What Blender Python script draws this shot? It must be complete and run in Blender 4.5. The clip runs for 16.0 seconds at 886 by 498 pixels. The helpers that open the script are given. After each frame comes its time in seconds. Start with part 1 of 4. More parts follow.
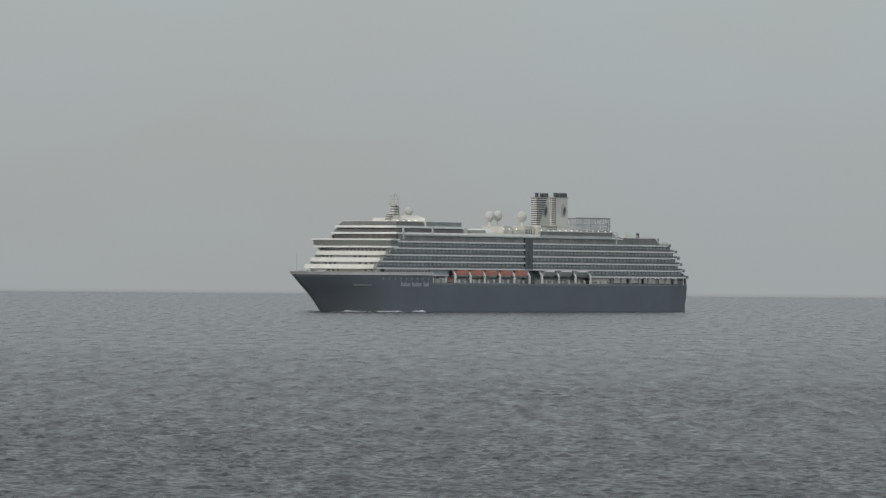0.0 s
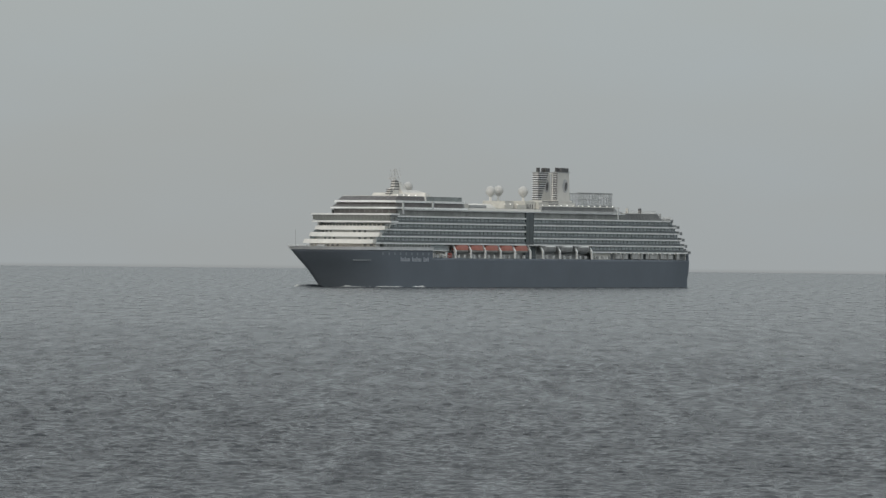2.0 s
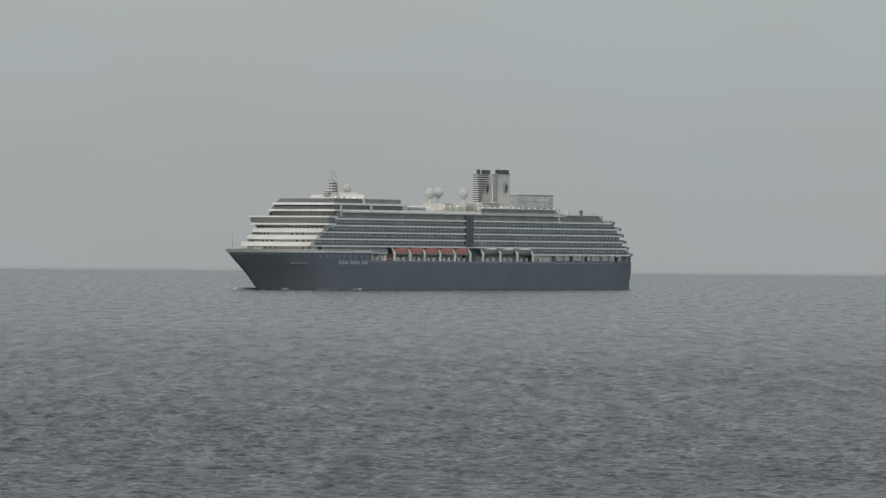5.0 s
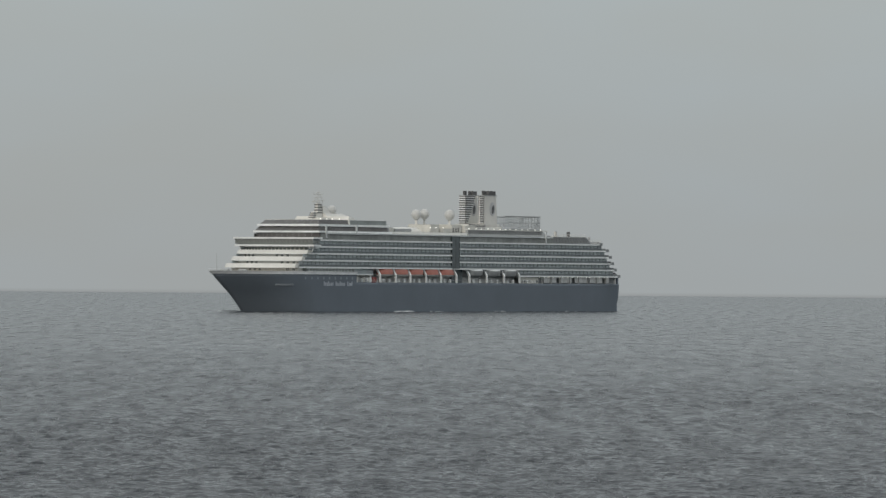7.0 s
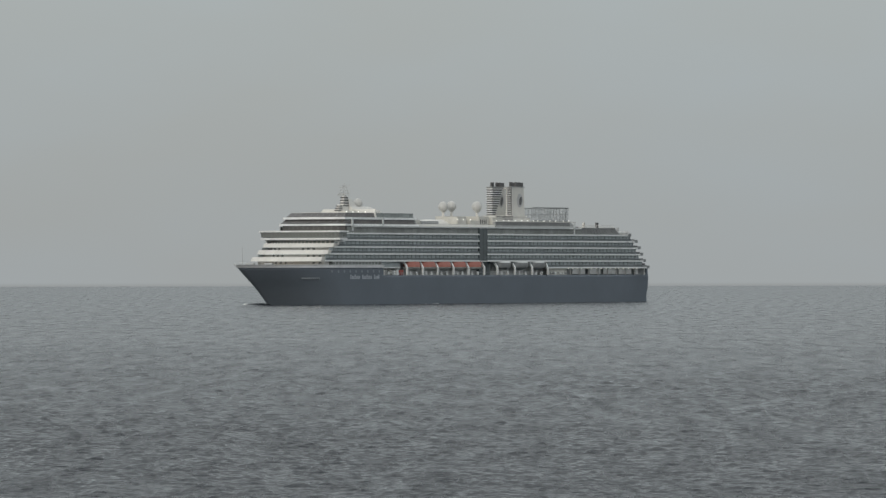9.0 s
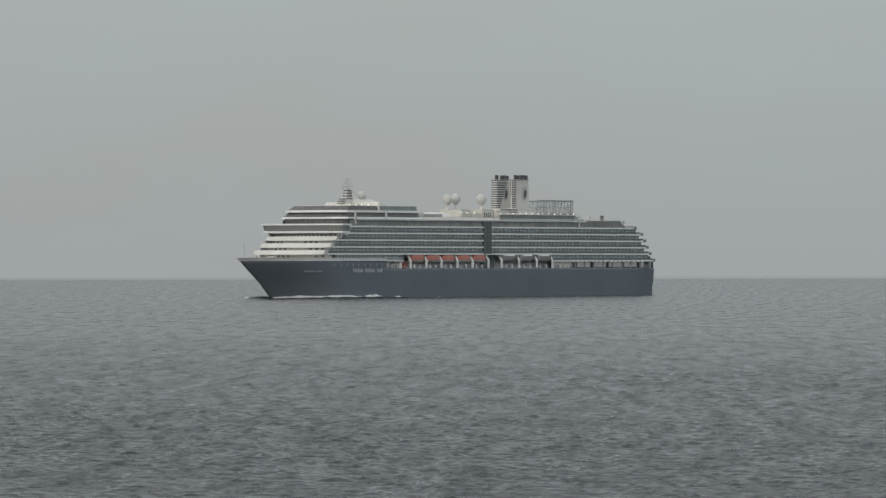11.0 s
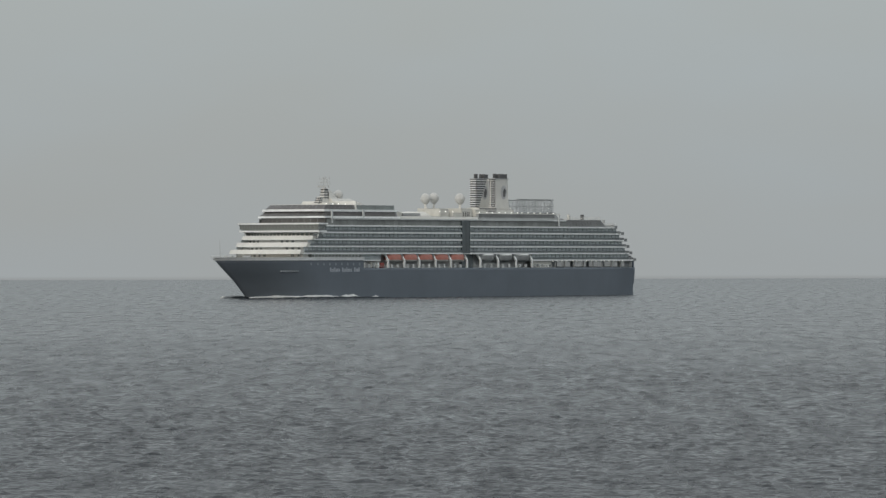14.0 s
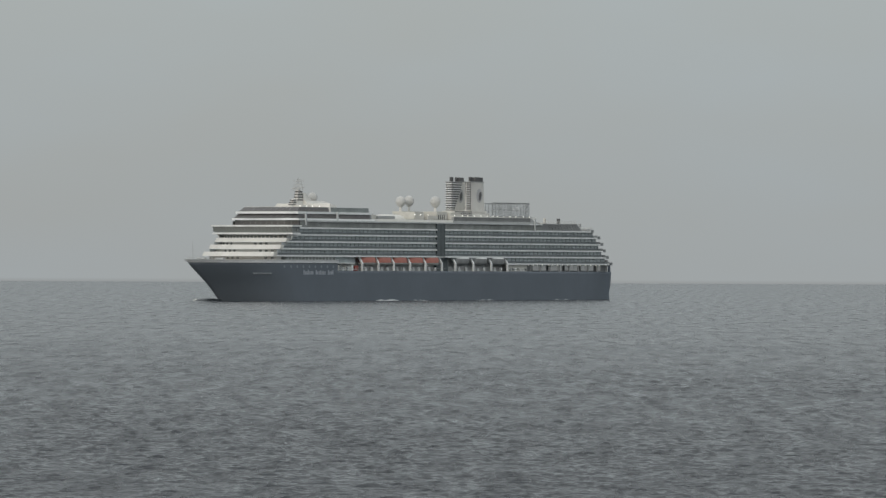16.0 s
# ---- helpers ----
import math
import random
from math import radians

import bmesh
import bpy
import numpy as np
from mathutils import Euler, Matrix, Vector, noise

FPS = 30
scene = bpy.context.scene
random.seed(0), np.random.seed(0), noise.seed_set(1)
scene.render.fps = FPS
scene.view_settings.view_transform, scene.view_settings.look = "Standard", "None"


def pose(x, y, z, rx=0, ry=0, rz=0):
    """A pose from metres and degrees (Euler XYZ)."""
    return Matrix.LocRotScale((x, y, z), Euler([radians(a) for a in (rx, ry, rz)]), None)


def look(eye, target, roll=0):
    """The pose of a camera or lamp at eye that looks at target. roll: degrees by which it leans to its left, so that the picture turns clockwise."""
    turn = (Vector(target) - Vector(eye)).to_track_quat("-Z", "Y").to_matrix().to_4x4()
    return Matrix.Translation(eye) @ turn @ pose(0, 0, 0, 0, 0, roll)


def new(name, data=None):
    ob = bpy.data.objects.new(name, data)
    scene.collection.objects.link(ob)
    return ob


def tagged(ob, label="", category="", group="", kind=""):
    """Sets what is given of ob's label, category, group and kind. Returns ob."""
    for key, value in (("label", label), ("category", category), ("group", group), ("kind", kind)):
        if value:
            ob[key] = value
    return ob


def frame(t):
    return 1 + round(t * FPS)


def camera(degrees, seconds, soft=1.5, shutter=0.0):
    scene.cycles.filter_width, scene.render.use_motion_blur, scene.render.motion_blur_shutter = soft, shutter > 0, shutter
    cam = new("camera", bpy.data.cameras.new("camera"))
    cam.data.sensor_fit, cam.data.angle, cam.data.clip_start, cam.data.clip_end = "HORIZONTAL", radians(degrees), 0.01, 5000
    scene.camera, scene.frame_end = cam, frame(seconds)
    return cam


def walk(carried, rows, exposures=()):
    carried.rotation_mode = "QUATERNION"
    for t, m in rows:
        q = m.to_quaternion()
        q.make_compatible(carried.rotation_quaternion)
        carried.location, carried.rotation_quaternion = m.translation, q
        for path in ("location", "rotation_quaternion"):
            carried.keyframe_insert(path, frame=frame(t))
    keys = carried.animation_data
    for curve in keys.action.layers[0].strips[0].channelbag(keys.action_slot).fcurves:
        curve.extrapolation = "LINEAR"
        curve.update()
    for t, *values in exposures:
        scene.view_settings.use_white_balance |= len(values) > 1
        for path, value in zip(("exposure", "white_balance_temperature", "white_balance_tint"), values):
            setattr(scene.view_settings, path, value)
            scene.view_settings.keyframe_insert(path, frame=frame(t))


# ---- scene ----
cam = camera(8.5970, 16.0, soft=1.4)
EYE_HEIGHT = 12.996
# seconds, how high the ship rides in the swell
HEAVE = [(0, 0.3), (1.5, 0.3), (3, 0.28), (3.5, 0.15), (4, 0.0), (5.2, 0.15), (6.5, 0.3), (7.5, 0.3), (8.5, 0.18), (9, 0.08), (10.2, 0.05), (11.5, 0.15), (13, 0.2), (14.5, 0.25), (16, 0.3)]
# seconds, yaw to the right, pitch up, lean: degrees
AIM = [
    (0, -0.4062, 0.2921, 0.4562),
    (0.5, -0.5347, 0.2304, 0.4398),
    (1, -0.6600, 0.1796, 0.4277),
    (1.5, -0.6628, 0.0944, 0.5226),
    (2, -0.5702, 0.0501, 0.5642),
    (2.5, -0.4713, 0.0641, 0.5539),
    (3, -0.3821, 0.0289, 0.5164),
    (3.5, -0.2777, -0.0037, 0.4536),
    (4, -0.2132, 0.0023, 0.4206),
    (6.5, -0.2725, 0.2560, 0.5271),
    (7, -0.2529, 0.2914, 0.4373),
    (7.5, -0.3667, 0.2357, 0.3792),
    (8, -0.4496, 0.2881, 0.2016),
    (8.5, -0.5674, 0.3250, 0.1253),
    (9, -0.6822, 0.2101, -0.0803),
    (11.5, -0.9353, 0.1027, -0.1262),
    (12, -0.9592, 0.0475, -0.1955),
    (12.5, -0.9147, 0.0471, -0.2031),
    (13, -0.9001, 0.1159, -0.1645),
    (13.5, -0.9295, 0.1120, -0.1496),
    (14, -0.9259, 0.1422, -0.1281),
    (14.5, -0.9078, 0.2069, -0.0493),
    (15, -0.8769, 0.2690, 0.0482),
    (15.5, -0.8765, 0.2327, 0.1341),
    (16, -0.8496, 0.1767, 0.2375),
]
walk(cam, [(t, pose(0, 0, EYE_HEIGHT, 90 + pitch, 0, -yaw) @ pose(0, 0, 0, 0, 0, lean)) for t, yaw, pitch, lean in AIM], exposures=[(0, 0.0), (16, 0.0)])
HEADING = 58.307   # the ship's course, degrees from straight across
SPEED = 6.308     # metres a second
RANGE = 2400.0

# ---- world and sun: a grey overcast sky, a weak broad sun from ahead of the ship ----
SUN_DIR = Vector((-0.42, -0.80, 0.34)).normalized()


def build_world():
    world = bpy.data.worlds.new("overcast_sky")
    scene.world = world
    world.use_nodes = True
    nt = world.node_tree
    nt.nodes.clear()
    n = nt.nodes.new
    coord = n("ShaderNodeTexCoord")
    sky = n("ShaderNodeTexSky")
    sky.sky_type = "NISHITA"
    sky.sun_disc = False
    sky.sun_elevation = math.asin(SUN_DIR.z)
    sky.sun_rotation = math.atan2(SUN_DIR.x, SUN_DIR.y)
    sky.air_density, sky.dust_density = 1.0, 4.0
    scaled = n("ShaderNodeVectorMath")
    scaled.operation = "SCALE"
    scaled.inputs["Scale"].default_value = 0.10
    nt.links.new(sky.outputs[0], scaled.inputs[0])
    sep = n("ShaderNodeSeparateXYZ")
    nt.links.new(coord.outputs["Generated"], sep.inputs[0])
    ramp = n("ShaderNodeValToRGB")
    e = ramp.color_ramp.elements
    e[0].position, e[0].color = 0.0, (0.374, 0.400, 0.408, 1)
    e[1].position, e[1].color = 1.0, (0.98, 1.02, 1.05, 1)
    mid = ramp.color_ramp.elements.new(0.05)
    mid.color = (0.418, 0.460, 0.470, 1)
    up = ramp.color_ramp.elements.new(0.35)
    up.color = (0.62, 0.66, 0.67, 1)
    nt.links.new(sep.outputs["Z"], ramp.inputs[0])
    # thin veils of cloud
    stretch = n("ShaderNodeMapping")
    stretch.inputs["Scale"].default_value = (9, 9, 22)
    nt.links.new(coord.outputs["Generated"], stretch.inputs[0])
    veil = n("ShaderNodeTexNoise")
    veil.inputs["Scale"].default_value = 1.6
    veil.inputs["Detail"].default_value = 3
    nt.links.new(stretch.outputs[0], veil.inputs["Vector"])
    tint = n("ShaderNodeValToRGB")
    t = tint.color_ramp.elements
    t[0].position, t[0].color = 0.3, (0.985, 0.965, 0.94, 1)
    t[1].position, t[1].color = 0.7, (1.0, 1.015, 1.03, 1)
    nt.links.new(veil.outputs["Fac"], tint.inputs[0])
    mul = n("ShaderNodeMix")
    mul.data_type, mul.blend_type = "RGBA", "MULTIPLY"
    mul.inputs["Factor"].default_value = 1.0
    nt.links.new(ramp.outputs[0], mul.inputs["A"])
    nt.links.new(tint.outputs[0], mul.inputs["B"])
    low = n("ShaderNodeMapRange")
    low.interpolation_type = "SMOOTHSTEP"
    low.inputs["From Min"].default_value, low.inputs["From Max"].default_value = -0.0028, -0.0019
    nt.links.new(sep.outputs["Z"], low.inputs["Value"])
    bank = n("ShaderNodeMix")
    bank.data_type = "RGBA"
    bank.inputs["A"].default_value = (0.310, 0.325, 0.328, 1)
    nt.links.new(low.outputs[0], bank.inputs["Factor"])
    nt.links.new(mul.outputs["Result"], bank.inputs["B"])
    mix = n("ShaderNodeMix")
    mix.data_type = "RGBA"
    mix.inputs["Factor"].default_value = 0.93
    nt.links.new(scaled.outputs[0], mix.inputs["A"])
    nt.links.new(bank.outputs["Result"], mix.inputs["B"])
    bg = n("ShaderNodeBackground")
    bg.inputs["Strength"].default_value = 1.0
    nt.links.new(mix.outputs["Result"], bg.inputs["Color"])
    out = n("ShaderNodeOutputWorld")
    nt.links.new(bg.outputs[0], out.inputs[0])


build_world()
sun_data = bpy.data.lights.new("sun", "SUN")
sun_data.energy, sun_data.angle, sun_data.color = 0.88, radians(22), (1.0, 0.93, 0.82)
sun = new("sun", sun_data)
sun.matrix_world = look(SUN_DIR * 300, (0, 0, 0))


# ---- materials ----
def paint(name, color, rough=0.45, metal=0.0, grime=0.18, scale=0.35, streak=1.0, bump=0.02, spec=0.5, island=0.0):
    """Painted or coated surface with broad weathering and fine grain, in metres."""
    m = bpy.data.materials.new(name)
    m.use_nodes = True
    nt = m.node_tree
    b = nt.nodes["Principled BSDF"]
    n = nt.nodes.new
    coord = n("ShaderNodeTexCoord")
    mp = n("ShaderNodeMapping")
    mp.inputs["Scale"].default_value = (1, 1, 1 / streak)
    nt.links.new(coord.outputs["Object"], mp.inputs[0])
    wide = n("ShaderNodeTexNoise")
    wide.inputs["Scale"].default_value = scale
    wide.inputs["Detail"].default_value = 5
    fine = n("ShaderNodeTexNoise")
    fine.inputs["Scale"].default_value = scale * 12
    fine.inputs["Detail"].default_value = 3
    for tex in (wide, fine):
        nt.links.new(mp.outputs[0], tex.inputs["Vector"])
    add = n("ShaderNodeMath")
    add.operation = "MULTIPLY_ADD"
    add.inputs[1].default_value = 0.35
    nt.links.new(fine.outputs["Fac"], add.inputs[0])
    nt.links.new(wide.outputs["Fac"], add.inputs[2])
    ramp = n("ShaderNodeValToRGB")
    lo = [max(0.0, c * (1 - grime)) for c in color]
    hi = [min(1.0, c * (1 + grime * 0.6)) for c in color]
    ramp.color_ramp.elements[0].position, ramp.color_ramp.elements[0].color = 0.42, (*lo, 1)
    ramp.color_ramp.elements[1].position, ramp.color_ramp.elements[1].color = 0.95, (*hi, 1)
    nt.links.new(add.outputs[0], ramp.inputs[0])
    result = ramp.outputs[0]
    if island:
        geo = n("ShaderNodeNewGeometry")
        rng = n("ShaderNodeMapRange")
        rng.inputs["To Min"].default_value = 1 - island
        rng.inputs["To Max"].default_value = 1 + island
        nt.links.new(geo.outputs["Random Per Island"], rng.inputs["Value"])
        sc = n("ShaderNodeVectorMath")
        sc.operation = "SCALE"
        nt.links.new(result, sc.inputs[0])
        nt.links.new(rng.outputs[0], sc.inputs["Scale"])
        result = sc.outputs[0]
    nt.links.new(result, b.inputs["Base Color"])
    rr = n("ShaderNodeMapRange")
    rr.inputs["To Min"].default_value = max(0.02, rough - 0.1)
    rr.inputs["To Max"].default_value = min(1, rough + 0.12)
    nt.links.new(fine.outputs["Fac"], rr.inputs["Value"])
    nt.links.new(rr.outputs[0], b.inputs["Roughness"])
    b.inputs["Metallic"].default_value = metal
    b.inputs["Specular IOR Level"].default_value = spec
    if bump:
        bp = n("ShaderNodeBump")
        bp.inputs["Strength"].default_value = 0.5
        bp.inputs["Distance"].default_value = bump
        nt.links.new(wide.outputs["Fac"], bp.inputs["Height"])
        nt.links.new(bp.outputs[0], b.inputs["Normal"])
    return m


def glass(name, color, transmission, rough=0.06, island=0.0):
    m = paint(name, color, rough, grime=0.25, scale=0.2, bump=0.0, island=island)
    m.node_tree.nodes["Principled BSDF"].inputs["Transmission Weight"].default_value = transmission
    m.node_tree.nodes["Principled BSDF"].inputs["IOR"].default_value = 1.45
    return m


def water_material():
    m = bpy.data.materials.new("sea_water")
    m.use_nodes = True
    nt = m.node_tree
    b = nt.nodes["Principled BSDF"]
    n = nt.nodes.new
    coord = n("ShaderNodeTexCoord")
    b.inputs["IOR"].default_value = 1.333
    b.inputs["Roughness"].default_value = 0.22
    patch = n("ShaderNodeTexNoise")
    patch.inputs["Scale"].default_value = 0.006
    patch.inputs["Detail"].default_value = 4
    nt.links.new(coord.outputs["Object"], patch.inputs["Vector"])
    ramp = n("ShaderNodeValToRGB")
    ramp.color_ramp.elements[0].position, ramp.color_ramp.elements[0].color = 0.36, (0.012, 0.0165, 0.021, 1)
    ramp.color_ramp.elements[1].position, ramp.color_ramp.elements[1].color = 0.64, (0.041, 0.047, 0.053, 1)
    # drawn-out noise: light and dark of far waves put into colour and gloss
    smear = n("ShaderNodeMapping")
    smear.inputs["Rotation"].default_value = (0, 0, 0.12)
    smear.inputs["Scale"].default_value = (0.34, 0.03, 1)
    nt.links.new(coord.outputs["Object"], smear.inputs[0])
    wave_streak = n("ShaderNodeTexNoise")
    wave_streak.inputs["Scale"].default_value = 1.0
    wave_streak.inputs["Detail"].default_value = 4
    nt.links.new(smear.outputs[0], wave_streak.inputs["Vector"])
    blend = n("ShaderNodeMix")
    blend.inputs["Factor"].default_value = 0.6
    nt.links.new(patch.outputs["Fac"], blend.inputs["A"])
    nt.links.new(wave_streak.outputs["Fac"], blend.inputs["B"])
    nt.links.new(blend.outputs["Result"], ramp.inputs[0])
    rough = n("ShaderNodeMapRange")
    rough.inputs["From Min"].default_value, rough.inputs["From Max"].default_value = 0.35, 0.65
    rough.inputs["To Min"].default_value, rough.inputs["To Max"].default_value = 0.30, 0.15
    nt.links.new(wave_streak.outputs["Fac"], rough.inputs["Value"])
    nt.links.new(rough.outputs[0], b.inputs["Roughness"])
    nt.links.new(ramp.outputs[0], b.inputs["Base Color"])
    # the water out beyond the near chop lies calmer
    reach = n("ShaderNodeVectorMath")
    reach.operation = "LENGTH"
    nt.links.new(coord.outputs["Object"], reach.inputs[0])
    calm = n("ShaderNodeMapRange")
    calm.inputs["From Min"].default_value, calm.inputs["From Max"].default_value = 1200, 2100
    calm.inputs["To Min"].default_value, calm.inputs["To Max"].default_value = 1.0, 0.5
    nt.links.new(reach.outputs["Value"], calm.inputs["Value"])
    last = None
    for scale, dist, detail in ((0.25, 0.08, 3), (0.9, 0.19, 4), (3.4, 0.09, 2)):
        mp = n("ShaderNodeMapping")
        mp.inputs["Rotation"].default_value = (0, 0, 0.5)
        mp.inputs["Scale"].default_value = (0.6, 1.15, 1)
        nt.links.new(coord.outputs["Object"], mp.inputs[0])
        tex = n("ShaderNodeTexNoise")
        tex.inputs["Scale"].default_value = scale
        tex.inputs["Detail"].default_value = detail
        tex.inputs["Roughness"].default_value = 0.6
        nt.links.new(mp.outputs[0], tex.inputs["Vector"])
        bp = n("ShaderNodeBump")
        nt.links.new(calm.outputs[0], bp.inputs["Strength"])
        bp.inputs["Distance"].default_value = dist
        nt.links.new(tex.outputs["Fac"], bp.inputs["Height"])
        if last:
            nt.links.new(last.outputs[0], bp.inputs["Normal"])
        last = bp
    nt.links.new(last.outputs[0], b.inputs["Normal"])
    return m


def glow(name, color, strength):
    m = bpy.data.materials.new(name)
    m.use_nodes = True
    b = m.node_tree.nodes["Principled BSDF"]
    b.inputs["Base Color"].default_value = (0.8, 0.8, 0.78, 1)
    b.inputs["Emission Color"].default_value = (*color, 1)
    b.inputs["Emission Strength"].default_value = strength
    return m


# navy raised well above the real paint: distance haze put into the base colour
HAZED_NAVY = paint("hazed_navy_hull_paint", (0.160, 0.186, 0.217), 0.75, grime=0.1, scale=0.06, streak=1.3, bump=0.02, spec=0.25)
WHITE = paint("white_ship_paint", (0.84, 0.855, 0.85), 0.4, grime=0.12, scale=0.25, streak=2)
CREAM = paint("cream_white_paint", (0.66, 0.65, 0.615), 0.45, grime=0.12, scale=0.3, streak=2)
GREY = paint("grey_deck_paint", (0.36, 0.37, 0.37), 0.55, grime=0.2, scale=0.4)
DARK = paint("dark_recess_paint", (0.29, 0.305, 0.31), 0.5, grime=0.25, scale=0.5, island=0.35)
# balcony wall and door greys lifted: haze over the far decks is painted in
CABIN = paint("hazed_balcony_wall_paint", (0.44, 0.485, 0.50), 0.5, grime=0.1, scale=0.5, island=0.04)
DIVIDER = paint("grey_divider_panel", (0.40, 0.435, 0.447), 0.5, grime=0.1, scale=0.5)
DOOR = glass("hazed_balcony_door_glass", (0.44, 0.485, 0.50), 0.0, 0.5, island=0.04)
# body colour lightened to paint the sky mirrored in the bridge windows
HELM = glass("sky_toned_bridge_glass", (0.245, 0.26, 0.25), 0.0, 0.1, island=0.12)
WINDOW = glass("dark_window_glass", (0.105, 0.125, 0.132), 0.0, 0.12, island=0.25)
BALUSTRADE = glass("grey_green_balustrade_glass", (0.172, 0.198, 0.207), 0.1, 0.5, island=0.04)
SCREEN = glass("clear_grey_screen_glass", (0.88, 0.90, 0.90), 0.96, 0.03)
# black raised towards grey, with the veil of haze mixed into the colour
BLACK = paint("hazed_black_funnel_cap", (0.11, 0.11, 0.112), 0.6, grime=0.4, scale=0.6)
# orange paled and greyed: its haze is part of the base colour
ORANGE = paint("orange_boat_canopy", (0.43, 0.155, 0.115), 0.5, grime=0.2, scale=0.5)
RED = paint("faded_red_paint", (0.32, 0.06, 0.045), 0.5, grime=0.25, scale=0.6)
TEAK = paint("weathered_teak_deck", (0.26, 0.21, 0.15), 0.7, grime=0.3, scale=0.6)
DOME = paint("matt_white_radome", (0.53, 0.53, 0.515), 0.6, grime=0.12, scale=0.5)
BRONZE = glass("bronze_tinted_glass", (0.115, 0.11, 0.107), 0.0, 0.45, island=0.2)
BULWARK = paint("pale_bulwark_paint", (0.78, 0.79, 0.80), 0.45, grime=0.15, scale=0.25)
EMBLEM = paint("emblem_grey", (0.47, 0.475, 0.48), 0.5)
SMOKE = glass("grey_brown_deck_glass", (0.175, 0.18, 0.18), 0.0, 0.4, island=0.05)
SPAR = paint("pale_mast_paint", (0.42, 0.42, 0.41), 0.5)
RIM = paint("dull_porthole_rim", (0.25, 0.275, 0.30), 0.5)
PANE = glass("grey_windscreen_glass", (0.27, 0.30, 0.295), 0.1, 0.15, island=0.1)
EDGE = paint("weathered_grey_white_paint", (0.55, 0.572, 0.575), 0.45, grime=0.15, scale=0.25)
IVORY = paint("muted_ivory_paint", (0.55, 0.54, 0.50), 0.5, grime=0.15, scale=0.4)
LETTER = paint("pale_lettering_paint", (0.42, 0.45, 0.50), 0.5, grime=0.3, scale=0.8)
FOAM = paint("sea_foam", (0.66, 0.68, 0.68), 0.9, grime=0.35, scale=0.8, bump=0.25)
LAMP = glow("lit_lamp_glass", (1.0, 0.97, 0.90), 0.9)
WATER = water_material()


# ---- mesh helpers ----
def box(bm, x0, x1, y0, y1, z0, z1):
    v = [bm.verts.new((x, y, z)) for z in (z0, z1) for x, y in ((x0, y0), (x1, y0), (x1, y1), (x0, y1))]
    for q in ((3, 2, 1, 0), (4, 5, 6, 7), (0, 1, 5, 4), (1, 2, 6, 5), (2, 3, 7, 6), (3, 0, 4, 7)):
        bm.faces.new([v[i] for i in q])
    return bm


def boxes(*rows):
    bm = bmesh.new()
    for r in rows:
        box(bm, *r)
    return bm


def prism(bm, base, z0, z1, top=None):
    """Walls and caps over a plan; top: the plan at z1, where it differs."""
    top = top or base
    lo = [bm.verts.new((x, y, z0)) for x, y in base]
    hi = [bm.verts.new((x, y, z1)) for x, y in top]
    k = len(lo)
    for i in range(k):
        j = (i + 1) % k
        bm.faces.new((lo[i], lo[j], hi[j], hi[i]))
    bm.faces.new(hi)
    bm.faces.new(lo[::-1])
    return bm


def ribbon(bm, path, thick, z0, z1):
    """An upright wall along an open plan path, thickened to its left."""
    pts = [Vector(p) for p in path]
    inner = []
    for i, p in enumerate(pts):
        d = (pts[min(i + 1, len(pts) - 1)] - pts[max(i - 1, 0)]).normalized()
        inner.append(p + Vector((-d.y, d.x)) * thick)
    rings = []
    for p, q in zip(pts, inner):
        rings.append([bm.verts.new((*c, z)) for c, z in ((p, z0), (p, z1), (q, z1), (q, z0))])
    for a, b in zip(rings, rings[1:]):
        for i in range(4):
            j = (i + 1) % 4
            bm.faces.new((a[i], b[i], b[j], a[j]))
    bm.faces.new(rings[0])
    bm.faces.new(rings[-1][::-1])
    return bm


def tube(bm, a, b, r0, r1=None, sides=8):
    """A round bar from a to b."""
    r1 = r0 if r1 is None else r1
    a, b = Vector(a), Vector(b)
    q = (b - a).to_track_quat("Z", "Y")
    rings = []
    for p, r in ((a, r0), (b, r1)):
        rings.append([bm.verts.new(p + q @ Vector((r * math.cos(2 * math.pi * i / sides), r * math.sin(2 * math.pi * i / sides), 0))) for i in range(sides)])
    for i in range(sides):
        j = (i + 1) % sides
        bm.faces.new((rings[0][i], rings[0][j], rings[1][j], rings[1][i]))
    bm.faces.new(rings[1])
    bm.faces.new(rings[0][::-1])
    return bm


def finish(bm, smooth=False):
    bmesh.ops.recalc_face_normals(bm, faces=bm.faces[:])
    if smooth:
        for f in bm.faces:
            f.smooth = True
    return bm


def part(name, bm, material, parent, label="", smooth=False, kind=""):
    finish(bm, smooth)
    me = bpy.data.meshes.new(name)
    bm.to_mesh(me)
    bm.free()
    me.materials.append(material)
    ob = new(name, me)
    ob.parent = parent
    return tagged(ob, label, kind=kind)


def again(ob, x=0, y=0, z=0, turn=None):
    """Another part on the same mesh under the same parent."""
    o = new(ob.name.split(".")[0], ob.data)
    o.parent = ob.parent
    o.matrix_basis = turn if turn is not None else Matrix.Translation((x, y, z))
    if "label" in ob:
        o["label"] = ob["label"]
    return o


def front(xf, half, bulge, n=14, back=None):
    """A bowed front from the starboard corner to port; back: how far aft the ends run on."""
    pts = []
    for i in range(n + 1):
        y = -half + 2 * half * i / n
        u = y / half
        pts.append((xf + bulge * (1 - abs(u) ** 2.4), y))
    if back is not None:
        pts = [(back, -half)] + pts + [(back, half)]
    return pts


